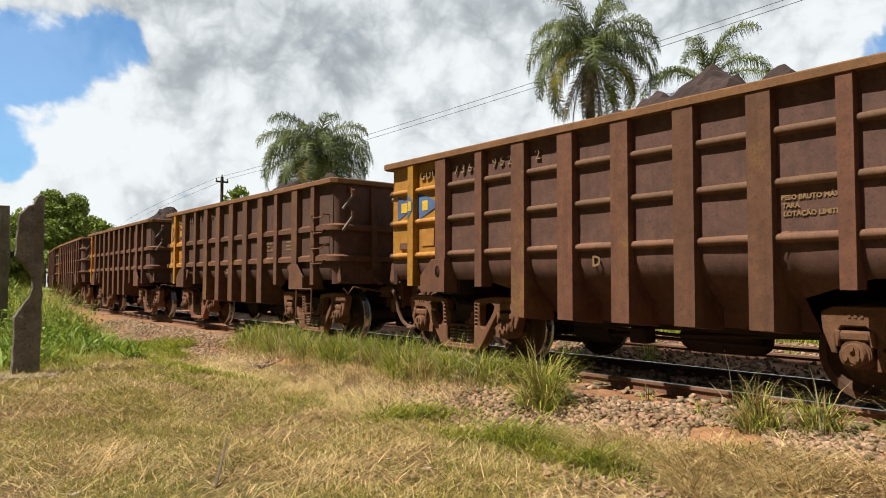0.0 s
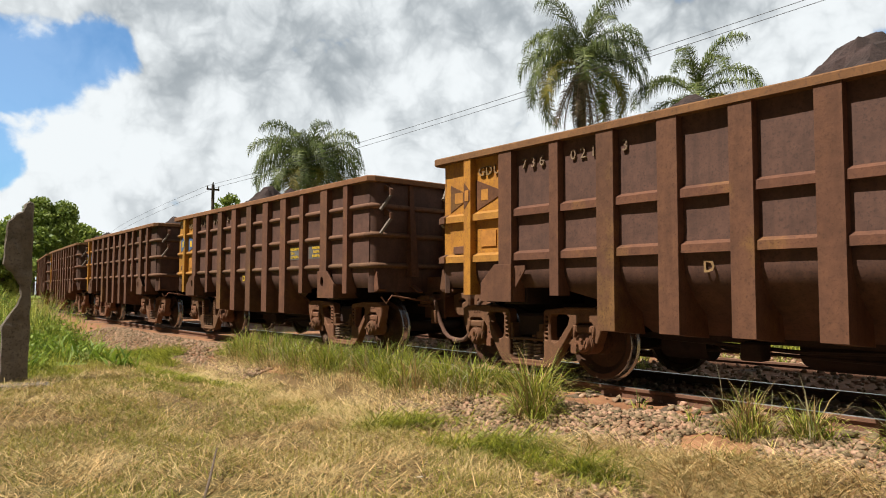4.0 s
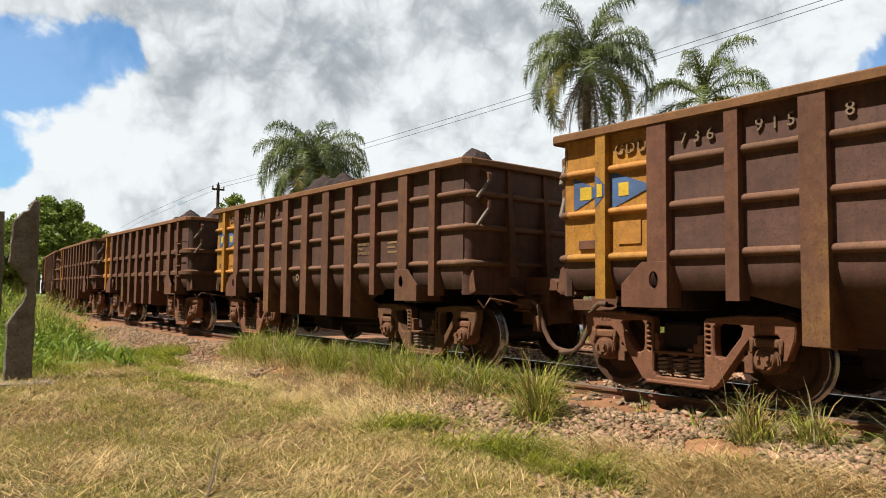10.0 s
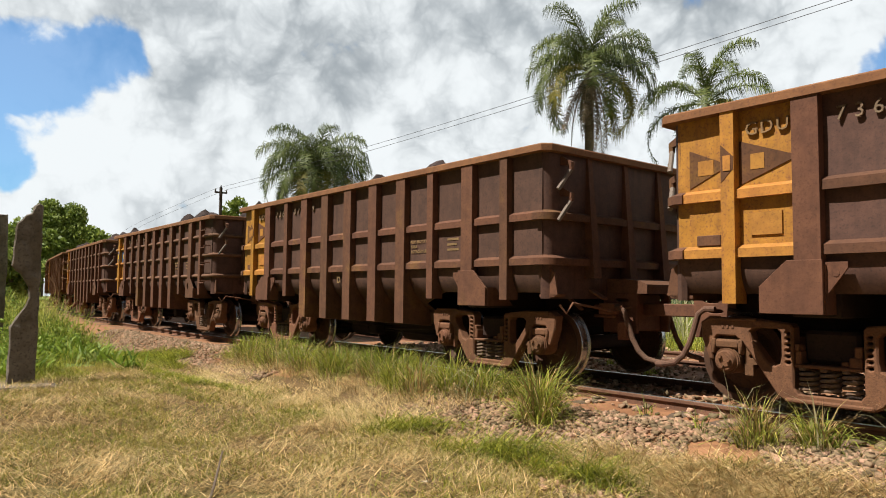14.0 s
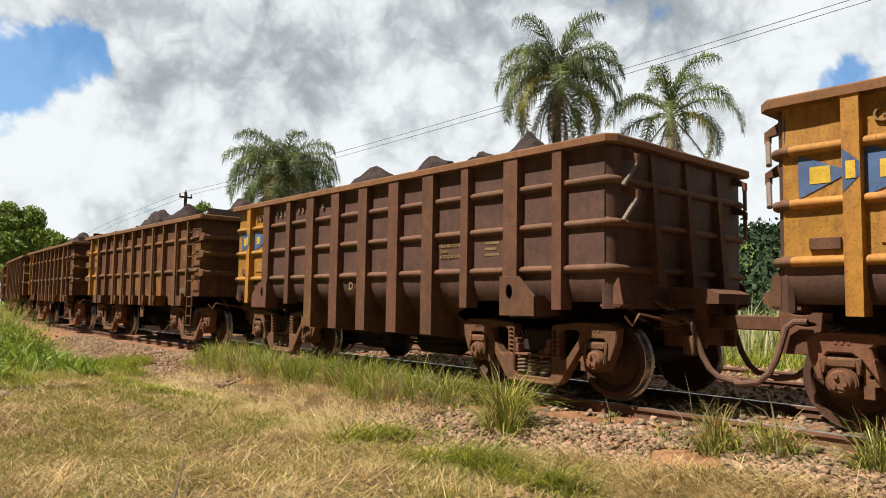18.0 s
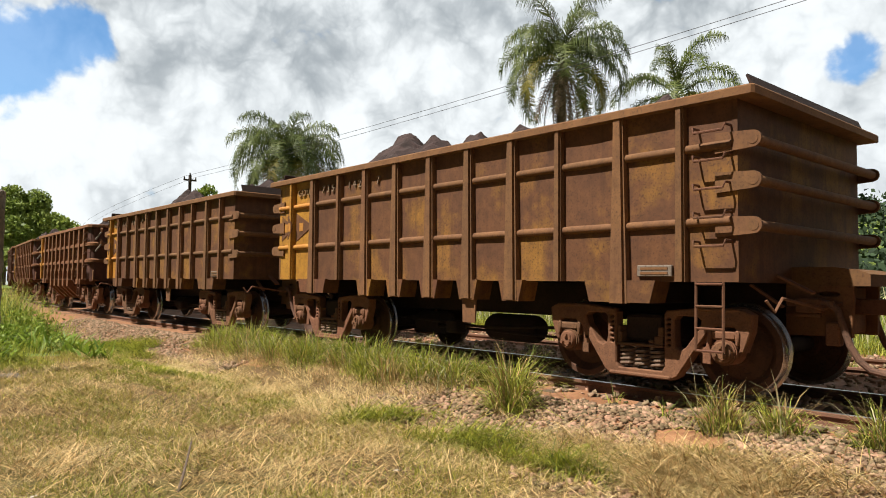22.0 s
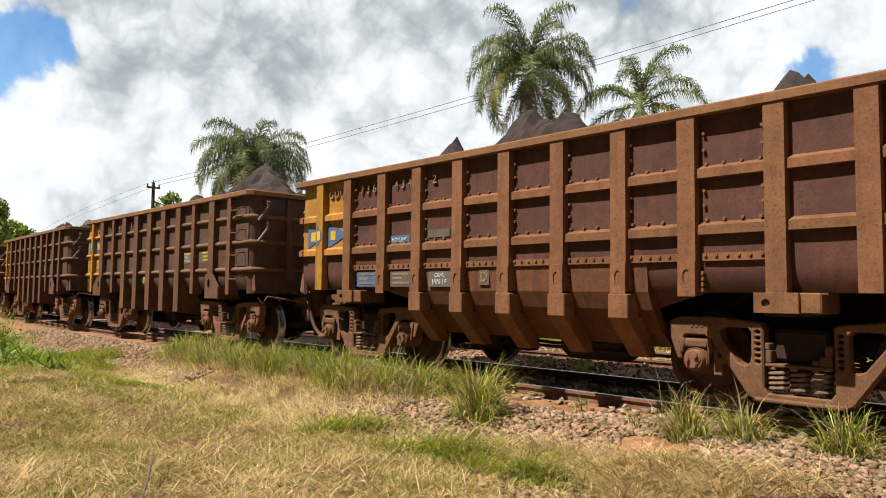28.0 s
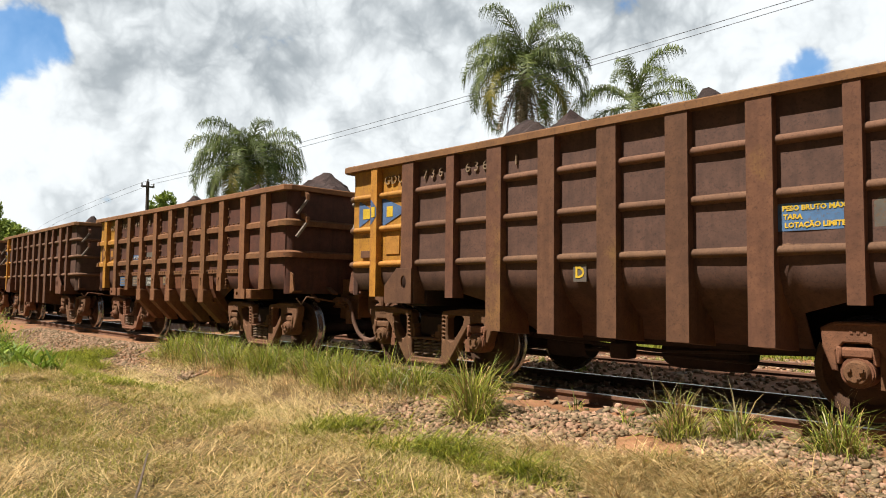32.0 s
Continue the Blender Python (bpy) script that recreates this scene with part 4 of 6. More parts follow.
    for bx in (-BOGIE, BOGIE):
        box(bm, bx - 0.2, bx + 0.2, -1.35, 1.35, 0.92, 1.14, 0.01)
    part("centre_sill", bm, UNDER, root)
    bm = bmesh.new()
    lathe(bm, [(0.02, 0.0), (0.14, 0.03), (0.18, 0.10), (0.19, 0.16), (0.19, 0.84), (0.18, 0.90), (0.14, 0.97), (0.02, 1.0)], seg=22)
    bmesh.ops.transform(bm, matrix=pose(0.95, -0.30, 0.50, 0, 0, 90), verts=bm.verts)
    part("air_tank", bm, UNDER, root, round_=True)
    bm = bmesh.new()
    cyl(bm, (-1.55, -0.3, 0.50), (-1.0, -0.3, 0.50), 0.17, seg=18)
    cyl(bm, (-1.0, -0.3, 0.50), (-0.5, -0.5, 0.47), 0.025, seg=8)
    box(bm, -0.45, -0.22, -0.8, -0.6, 0.40, 0.58, 0.02)
    part("brake_cylinder", bm, UNDER, root, round_=True)
    bm = bmesh.new()
    tube(bm, [(-2.2, -0.4, 0.42), (-0.5, -0.45, 0.46), (0.8, -0.5, 0.44), (2.2, -0.4, 0.42)], 0.018, 6)
    tube(bm, [(-4.3, -0.42, 0.96), (-2.9, -0.5, 0.62), (0, -0.55, 0.5), (2.9, -0.5, 0.62), (4.3, -0.42, 0.96)], 0.022, 6)
    part("brake_rod", bm, UNDER, root)
    make_bogies(root)
    make_ends(kind, spec, root)
    tagged(root, spec["label"], "ore wagon", "wagons of the ore train")
    return root


def arrow_logo(root, faded, kind):
    """The painted emblem: three arrowheads with blocks in them."""
    col, ink = (PLATE_C, YELLOW_TAN) if faded else (BLUE, BRIGHT)
    zc = 2.175 if kind == "three_rib" else (2.30 if kind == "two_rib" else 2.03 if kind == "flat_sill" else 1.93)
    h = 0.185 if kind != "flat_sill" else 0.22
    y = -WALL - 0.006
    for k, (x0, x1) in enumerate(((-4.10, -3.74), (-3.60, -3.44), (-3.60, -3.12))):
        if k == 1:
            continue
        bm = bmesh.new()
        hh = h if k == 0 else h * 1.1
        prism(bm, [(x0, zc - hh), (x1, zc - 0.02), (x1, zc + 0.02), (x0, zc + hh)], "y", y, y + 0.02)
        part("emblem_arrow", bm, col, root, "dark faded painted arrow" if faded else "blue painted arrow")
    bm = bmesh.new()
    prism(bm, [(-3.73, zc - h * 0.95), (-3.61, zc - h * 0.3), (-3.61, zc + h * 0.3), (-3.73, zc + h * 0.95)], "y", -FACE - 0.004, -FACE + 0.01)
    part("emblem_arrow", bm, col, root, "dark faded painted arrow" if faded else "blue painted arrow")
    for x, w, yy in ((-3.93, 0.19, y), (-3.67, 0.085, -FACE - 0.006), (-3.43, 0.15, y)):
        bm = bmesh.new()
        box(bm, x - w * 0.42, x + w * 0.42, yy - 0.004, yy + 0.002, zc - 0.07, zc + 0.07)
        part("emblem_block", bm, ink, root, "yellow painted emblem block")


def rungs(root, x0, x1, zs, name="grab_rung"):
    for z in zs:
        bm = bmesh.new()
        tube(bm, [(x0, -WALL, z + 0.05), (x0, -FACE - 0.02, z + 0.05), (x0 + 0.015, -FACE - 0.03, z), (x1 - 0.015, -FACE - 0.03, z), (x1, -FACE - 0.02, z + 0.05), (x1, -WALL, z + 0.05)], 0.012, 6)
        part(name, bm, POST, root)


def step_ladder(root, x0, x1, low, high, gap):
    bm = bmesh.new()
    for x in (x0, x1):
        tube(bm, [(x, -FACE - 0.02, high), (x, -FACE - 0.03, low)], 0.014, 6)
    part("ladder_rail", bm, POST, root)
    z = low
    while z < high:
        bm = tube(bmesh.new(), [(x0, -FACE - 0.03, z), (x1, -FACE - 0.03, z)], 0.012, 6)
        part("rung", bm, POST, root)
        z += gap


def ore_load(root, seed, mounds, top):
    """Heaped ore, with ridges and lumps, that shows above the rim."""
    rng = random.Random(seed)
    nx, ny = 110, 32
    V, F = [], []
    for i in range(nx + 1):
        x = -HALF + 0.30 + (2 * HALF - 0.60) * i / nx
        for j in range(ny + 1):
            y = -1.36 + 2.72 * j / ny
            z = top - 0.32 + 0.10 * noise.noise((x * 0.8, y * 0.8, seed))
            for mx, mz, my, steep in mounds:
                r = math.hypot((x - mx) * 1.0, (y - my) * 1.05)
                r *= 1 + 0.28 * noise.noise((x * 1.6 + seed, y * 1.6, mx)) + 0.16 * noise.noise((x * 5 + seed, y * 5, mx))
                z = max(z, mz - steep * max(r - 0.05, 0))
            z += 0.09 * noise.noise((x * 5, y * 5, seed + 2)) + 0.08 * noise.noise((x * 11, y * 11, seed)) + 0.04 * noise.noise((x * 24, y * 24, seed))
            V.append((x, y, z))
    for i in range(nx):
        for j in range(ny):
            a = i * (ny + 1) + j
            F.append((a, a + ny + 1, a + ny + 2, a + 1))
    me = bpy.data.meshes.new("ore_load")
    me.from_pydata(V, [], F)
    me.materials.append(ORE)
    ob = new("ore_load", me)
    ob.parent = root
    tagged(ob, "dark brown heap of iron ore", kind="stuff")


# sequence of wagons: kind, number welded on, emblem faded, stencil style, fittings at the leading end, heaps (along, height)
TRAIN = [
    ("three_rib", "736 948 1", False, "grey", "", ((0.5, 3.5), (-2, 3.4))),
    ("three_rib", "736 952 2", False, "faint", "", ((0.15, 3.62), (-0.5, 3.42), (-1.3, 3.38), (1.0, 3.35), (3.0, 3.2))),
    ("two_rib", "736 014 5", True, "faint", "ladder", ((1.61, 3.39), (0.8, 3.33), (0.01, 3.42), (-0.66, 3.41), (-1.3, 3.3))),
    ("two_rib", "736 021 3", True, "faint", "", ((0.49, 3.61), (-1.41, 3.4))),
    ("three_rib", "736 973 5", False, "grey", "", ((-2.08, 3.53), (-2.7, 3.42), (-1.2, 3.4))),
    ("three_rib", "736 974 3", False, "faint", "", ((3.0, 3.2), (0.6, 3.4), (-1.6, 3.3))),
    ("three_rib", "736 915 8", False, "faint", "rungs", ((1.09, 3.46), (2.27, 3.42), (-0.31, 3.45), (0.4, 3.36), (-0.9, 3.36))),
    ("three_rib", "736 916 6", False, "faint", "", ((-2.27, 3.57), (-1.27, 3.5), (2.88, 3.38), (-1.8, 3.45))),
    ("two_rib", "736 089 7", True, "faint", "ladder", ((0.06, 3.48), (-0.7, 3.42), (-1.3, 3.34), (2.5, 3.35))),
    ("two_rib", "736 078 9", True, "faint", "", ((2.2, 3.28), (0.4, 3.4), (-1.6, 3.4))),
    ("three_rib", "736 995 6", False, "faint", "rungs", ((-0.16, 3.46), (-1.44, 3.45), (3.39, 3.33), (0.6, 3.35))),
    ("three_rib", "736 996 4", False, "faint", "", ((-0.16, 3.5), (-1.77, 3.55), (1.89, 3.48), (1.1, 3.38))),
    ("flat_sill", "735 142 7", True, "none", "ladder_c", ((-2.2, 3.68), (-0.21, 3.62), (3.17, 3.45), (1.2, 3.4), (-1.3, 3.5))),
    ("flat_sill", "735 142 7", True, "none", "ladder_c", ((-2.56, 3.72), (-0.74, 3.44), (0.2, 3.42), (-1.8, 3.55), (2.5, 3.4))),
    ("flat_sill", "735 143 7", True, "none", "", ((-1.61, 3.54), (-2.05, 3.59), (-2.62, 3.51), (2.64, 3.43), (3.21, 3.36), (2.02, 3.32))),
    ("bolted", "736 424 1", False, "blue", "step", ((-1.0, 3.3), (1.5, 3.3))),
    ("bolted", "736 434 2", False, "blue", "", ((-0.76, 3.58), (-0.2, 3.45), (2.58, 3.38), (-2.33, 3.36))),
    ("three_rib", "736 635 3", False, "blue", "rungs", ((1.9, 3.82), (2.35, 3.57), (-1.2, 3.44))),
    ("three_rib", "736 636 1", False, "blue", "", ((-1.46, 3.42), (-2.13, 3.44), (0.32, 3.39), (3.0, 3.25))),
    ("bolted", "736 440 8", True, "blue", "", ((3.19, 3.3), (0.5, 3.35), (-2, 3.3))),
    ("three_rib", "736 640 2", False, "faint", "", ((0.5, 3.35), (-2, 3.35))),
    ("three_rib", "736 644 7", False, "faint", "", ((1.5, 3.35), (-1, 3.35))),
    ("two_rib", "736 051 2", True, "faint", "", ((0.5, 3.35), (-2, 3.35))),
    ("three_rib", "736 648 4", False, "faint", "", ((0.5, 3.35), (-2, 3.35))),
]
SHIFT = {-1: -0.159, 0: -0.159, 1: -0.159, 2: -0.081, 3: -0.122, 4: -0.021, 5: -0.04, 6: 0.002, 7: 0.024, 8: 0.029, 9: 0.034, 10: 0.027, 11: 0.081, 12: 0.083, 13: 0.119, 14: 0.155, 15: -0.026, 16: 0.01, 17: 0.045, 18: 0.045, 19: 0.045, 20: 0.045, 21: 0.045, 22: 0.045}
# gaps closed by a fixed drawbar: the wagon behind each
BARRED = {0, 2, 4, 6, 8, 10, 12, 13, 15, 17}
for text in "0123456789GDU":
    ink = LETTER if text.isdigit() else FAINT
    LETTERS[(text, 0.17, 0.012, 0.0, ink.name)] = spelled(text, 0.17, 0.012, 0.0, ink)
for text, size, bold, inks in (("D", 0.16, 0.004, (FAINT, BRIGHT)), ("PESO BRUTO MÁX.", 0.058, 0.0022, (FAINT, BRIGHT)), ("TARA", 0.058, 0.0022, (FAINT, BRIGHT)),
                               ("LOTAÇÃO LIMITE", 0.058, 0.0022, (FAINT, BRIGHT)), ("144.600 Kg", 0.058, 0.0022, (BRIGHT,)), ("21.600 Kg", 0.058, 0.0022, (BRIGHT,)), ("122.400 Kg", 0.058, 0.0022, (BRIGHT,)), ("VOLUME", 0.08, 0.0, (WHITE,)), ("GRML", 0.07, 0.0, (WHITE,)), ("JAN-19", 0.085, 0.0, (WHITE,))):
    for ink in inks:
        LETTERS[(text, size, 0.002, bold, ink.name)] = spelled(text, size, 0.002, bold, ink)
proto, wagons = {}, []
for kind in KINDS:
    proto[kind] = make_wagon(kind)
first_used = set()
for k, row in enumerate(TRAIN):
    if row[0] not in first_used:
        first_used.add(row[0])
        wagons.append([k - 1, proto[row[0]], row])
    else:
        wagons.append([k - 1, None, row])
for entry in wagons:
    if entry[1] is None:
        entry[1] = copy_thing(proto[entry[2][0]], Matrix())
for i, root, (kind, number, faded, stencil, fit, heaps) in wagons:
    spec = KINDS[kind]
    top = spec["bright"]
    rng = random.Random(40 + i)
    ore_load(root, i + 5, [(x, z + 0.02, rng.uniform(-0.12, 0.15), rng.uniform(0.85, 1.05)) for x, z in heaps] +
             [(rng.uniform(-3.8, 3.8), rng.uniform(2.95, 3.15), rng.uniform(-0.5, 0.5), 0.7) for _ in range(5)], top)
    if i in BARRED:
        drawbar(root)
    else:
        coupler(root, Matrix())
    if i + 1 not in BARRED:
        coupler(root, TURNED)
    arrow_logo(root, faded, kind)
    zt = top - 0.27
    groups = number.split(" ")
    for text, x in (("GDU", -3.335), (groups[0], -2.58), (groups[1], -1.83), (groups[2], -1.22)):
        if kind in ("two_rib",) and text == groups[2]:
            x = -1.28
        for k, sign in enumerate(text):
            lettering(sign, 0.17, x + (k - (len(text) - 1) / 2) * 0.14, -WALL - 0.012, zt, LETTER if text != "GDU" else FAINT, root, "raised_digit", 0.012)
    if kind != "flat_sill":
        lettering("D", 0.16, -0.37, -WALL - 0.01, 1.31 if kind != "bolted" else 1.28, FAINT if stencil == "faint" or kind == "bolted" else BRIGHT, root, "stencil_letter", 0.002, 0.004)
        if stencil != "faint":
            bm = box(bmesh.new(), -0.45, -0.29, -WALL - 0.007, -WALL + 0.01, (1.31 if kind != "bolted" else 1.28) - 0.09, (1.31 if kind != "bolted" else 1.28) + 0.09)
            part("stencil_patch", bm, SLATE if stencil == "blue" else spec["plate"], root)
    ink = FAINT if stencil == "faint" else BRIGHT
    if kind in ("three_rib", "two_rib"):
        zc = 1.74 if kind == "three_rib" else 1.76
        if stencil != "faint":
            for x in (1.83, 2.58):
                bm = box(bmesh.new(), x - 0.27, x + 0.27, -WALL + 0.002, -WALL + 0.025, zc - 0.11, zc + 0.12)
                part("data_panel", bm, (STENCIL if x < 2 else SLATE) if stencil == "blue" else GREYP, root, "blue stencilled data panel" if stencil == "blue" else "grey stencilled data panel")
        for k, text in enumerate(("PESO BRUTO MÁX.", "TARA", "LOTAÇÃO LIMITE")):
            ob = lettering(text, 0.058, 1.885 - (0.165 if k == 1 else 0.0), -WALL - 0.001, zc + 0.075 - 0.07 * k, ink, root, "data_text", 0.002, 0.0022)
        for k, text in enumerate(("144.600 Kg", "21.600 Kg", "122.400 Kg") if stencil != "faint" else ()):
            lettering(text, 0.058, 2.58 + (0.02 if k == 1 else 0.0), -WALL - 0.001, zc + 0.075 - 0.07 * k, ink, root, "data_text", 0.002, 0.0022)
        for k in range(3 if stencil == "faint" else 0):
            bm = box(bmesh.new(), 2.48, 2.72 if k != 1 else 2.68, -WALL - 0.002, -WALL + 0.02, zc + 0.06 - 0.07 * k, zc + 0.09 - 0.07 * k)
            part("data_bar", bm, ink, root)
        bm = box(bmesh.new(), -3.5, -3.22, -WALL - 0.012, -WALL + 0.005, 1.60 if kind == "three_rib" else 1.64, 1.84)
        part("notice_panel", bm, YELLOW_TAN, root, "faded notice panel")
        bm = box(bmesh.new(), -4.02, -3.78, -WALL - 0.03, -WALL + 0.005, 1.56, 1.66, 0.006)
        part("maker_plate", bm, POST, root)
    elif kind == "bolted":
        for x, w, m_ in ((-1.86, 0.22, SLATE), (-2.58, 0.24, STENCIL)):
            bm = box(bmesh.new(), x - w, x + w, -WALL - 0.012, -WALL + 0.0, 1.17, 1.38)
            part("data_panel", bm, m_, root, "blue stencilled data panel" if m_ == STENCIL else "dull grey stencilled data panel")
            for k in range(3):
                bm = box(bmesh.new(), x - w * 0.8, x + w * (0.7, 0.1, 0.8)[k], -WALL - 0.016, -WALL - 0.004, 1.325 - 0.06 * k, 1.355 - 0.06 * k)
                part("data_bar", bm, LETTER, root)
        bm = box(bmesh.new(), -1.32, -0.92, -WALL - 0.012, -WALL + 0.0, 1.17, 1.36)
        part("data_panel", bm, GREYP, root, "grey stencilled data panel")
        lettering("GRML", 0.07, -1.12, -WALL - 0.016, 1.31, WHITE, root, "data_text", 0.002)
        lettering("JAN-19", 0.085, -1.12, -WALL - 0.016, 1.23, WHITE, root, "data_text", 0.002)
        for x, z, m_ in ((-1.9, 1.80, STENCIL), (-1.15, 1.84, SLATE)):
            bm = box(bmesh.new(), x - 0.2, x + 0.2, -WALL - 0.008, -WALL + 0.02, z - 0.05, z + 0.05)
            part("paint_patch", bm, m_, root)
        lettering("VOLUME", 0.08, -1.9, -WALL - 0.012, 1.79, WHITE, root, "data_text", 0.002)
    else:
        bm = box(bmesh.new(), 3.18, 3.56, -WALL - 0.03, -WALL + 0.01, 1.19, 1.30, 0.006)
        part("maker_plate", bm, PALE, root, "pale cast maker's plate")
        for k in range(2):
            bm = box(bmesh.new(), 3.22, 3.52, -WALL - 0.036, -WALL - 0.02, 1.21 + 0.045 * k, 1.235 + 0.045 * k)
            part("plate_bar", bm, POST_C, root)
        bm = prism(bmesh.new(), [(0.62, 1.16), (0.88, 1.16), (0.86, 0.62), (0.64, 0.62)], "y", -WALL - 0.02, -WALL + 0.0)
        part("hanging_plate", bm, POST_C, root)
    if fit == "rungs":
        rungs(root, 3.80, 4.12, (2.52, 2.12, 1.72, 1.30))
    elif fit == "ladder":
        rungs(root, 3.06 + 0.62, 4.1, (2.2, 1.93, 1.66, 1.4))
        step_ladder(root, 3.15, 3.72, 0.42, 0.98, 0.54)
    elif fit == "ladder_c":
        rungs(root, 3.83, 4.14, (2.50, 2.24, 1.98, 1.72, 1.46))
        step_ladder(root, 3.86, 4.12, 0.52, 1.14, 0.2)
    elif fit == "step":
        rungs(root, 3.80, 4.12, (2.5, 2.3, 1.9, 1.5))
        step_ladder(root, 3.2, 3.5, 0.6, 1.1, 0.25)


# ---- ground, ballast, rails ----
def line_points(a, b, fine, coarse, lo, hi):
    out, x = [], a
    while x < b:
        out.append(x)
        if lo <= x < hi:
            x += fine
        else:
            d = min(abs(x - lo), abs(x - hi))
            x += max(fine, min(coarse, d * 0.22 + fine))
    return out + [b]


def zone(s, y):
    v = y - bend(s)
    ragged = 0.45 * noise.noise((s * 0.7, y * 0.7, 0)) + 0.2 * noise.noise((s * 2.3, y * 2.3, 4))
    if v > 14.3 + ragged:
        return 2
    edge = 4.8 + 0.7 * ease(-6.3, -7.2, s) * ease(-12.0, -10.8, s)
    if v > edge + ragged or ((s + 13.8) / 2.6) ** 2 + ((v - 5.0) / 0.9) ** 2 < 1 + ragged:
        return 1
    if ((s + 2.3) / 1.2) ** 2 + ((v - 4.55) / 0.55) ** 2 < 1 + 2 * ragged:
        return 3
    if s < -13 and v < 4.2 + ragged:
        return 2
    return 0


xs = line_points(-900, 500, 0.16, 30, -22, 0)
ys = line_points(-150, 900, 0.16, 30, 0.4, 6.6)
bm = bmesh.new()
verts = [[bm.verts.new((x, y, ground_z(x, y))) for y in ys] for x in xs]
for i in range(len(xs) - 1):
    for j in range(len(ys) - 1):
        f = bm.faces.new((verts[i][j], verts[i + 1][j], verts[i + 1][j + 1], verts[i][j + 1]))
        f.material_index = zone((xs[i] + xs[i + 1]) / 2, (ys[j] + ys[j + 1]) / 2)
        f.smooth = True
ground = part("ground", bm, [STRAW_SOIL, BALLAST, FIELD, LOAM])
tagged(ground, "dry mown turf, stone bed and green field", "ground", kind="structure")

RAIL_PROFILE = [(-0.07, -0.17), (0.07, -0.17), (0.07, -0.155), (0.012, -0.135), (0.010, -0.05), (0.036, -0.035), (0.036, -0.006), (0.03, 0.0),
                (-0.03, 0.0), (-0.036, -0.006), (-0.036, -0.035), (-0.010, -0.05), (-0.012, -0.135), (-0.07, -0.155)]
for off, name in ((6.75, "rail_near"), (8.35, "rail_far"), (10.95, "rail_second_near"), (12.55, "rail_second_far")):
    bm = bmesh.new()
    rings = []
    for s in [x * 4 for x in range(-45, 16)]:
        rings.append([bm.verts.new((s, off + bend(s) + y, rail_z(s) + z)) for y, z in RAIL_PROFILE])
    n = len(RAIL_PROFILE)
    for a, b in zip(rings, rings[1:]):
        for j in range(n):
            f = bm.faces.new((a[j], b[j], b[(j + 1) % n], a[(j + 1) % n]))
            f.material_index = 1 if j in (7,) else 0
    bmesh.ops.recalc_face_normals(bm, faces=bm.faces)
    tagged(part(name, bm, [RAIL, RAILTOP] if off < 9 else [RAIL, RAIL]), "rusty steel rail on timber sleepers", "rail", kind="structure")

rng = random.Random(11)
ties = []
for k in range(3):
    bm = bmesh.new()
    box(bm, -0.12, 0.12, -1.38, 1.38, -0.17, 0.0, 0.012)
    for v in bm.verts:
        v.co += Vector((noise.noise(v.co * 3 + Vector((k, 0, 0))), noise.noise(v.co * 3 + Vector((0, k, 9))), 0)) * 0.03
    me = bpy.data.meshes.new("sleeper")
    bm.to_mesh(me)
    bm.free()
    me.materials.append(TIE)
    ties.append(me)
for off, a, b in ((CENTRE, -44, 6), (CENTRE + 4.2, -34, 2)):
    holder = tagged(new("track_sleepers" if off < 9 else "second_track_sleepers"), "weathered timber sleepers in stone", "sleepers", kind="structure")
    s = a
    while s < b:
        ob = new("sleeper", ties[rng.randrange(3)])
        ob.parent = holder
        ob.matrix_basis = pose(s + rng.uniform(-0.03, 0.03), off + bend(s) + rng.uniform(-0.06, 0.06), rail_z(s) + RAIL_UP - 0.172 + rng.uniform(-0.01, 0.004), 0, 0, math.degrees(math.atan2(bend(s + 1) - bend(s), 1)) + rng.uniform(-1.5, 1.5))
        s += 0.56


def stones(name, x, y, size, seed, material=STONE, lift=0.25, label="", z=None):
    rng = np.random.default_rng(seed)
    n = len(x)
    z = heights(x, y) if z is None else z
    cube = np.array([[a, b, c] for a in (-1, 1) for b in (-1, 1) for c in (-1, 1)], float)
    V = np.repeat(cube[None], n, 0) + rng.uniform(-0.75, 0.6, (n, 8, 3))
    V *= rng.uniform(0.45, 1.0, (n, 1, 3)) * np.array([1.1, 1.0, 0.7]) * size[:, None, None] * 0.5
    q = rng.uniform(0, 2 * np.pi, n)
    t = rng.uniform(-0.7, 0.7, n)
    c, s_ = np.cos(q)[:, None], np.sin(q)[:, None]
    X, Y, Z = V[..., 0] * c - V[..., 1] * s_, V[..., 0] * s_ + V[..., 1] * c, V[..., 2]
    ct, st = np.cos(t)[:, None], np.sin(t)[:, None]
    Y, Z = Y * ct - Z * st, Y * st + Z * ct
    V = np.stack([X + x[:, None], Y + y[:, None], Z + (z + size * lift)[:, None]], -1).reshape(-1, 3)
    quad = np.array([0, 1, 3, 2, 4, 6, 7, 5, 0, 4, 5, 1, 2, 3, 7, 6, 0, 2, 6, 4, 1, 5, 7, 3])
    F = (np.arange(n)[:, None] * 8 + quad).ravel()
    return from_arrays(name, V, F, np.full(n * 6, 4), material, "stuff", label, "stones")


def spread(n, x0, x1, v0, v1, seed, power=1.0):
    rng = np.random.default_rng(seed)
    x = rng.uniform(x0, x1, n)
    v = v0 + (v1 - v0) * rng.uniform(0, 1, n) ** power
    return x, v + np.array([bend(a) for a in x]), rng


def clumpy(x, y, scale, cut, seed):
    return np.array([noise.noise((a * scale, b * scale, seed)) > cut for a, b in zip(x, y)])


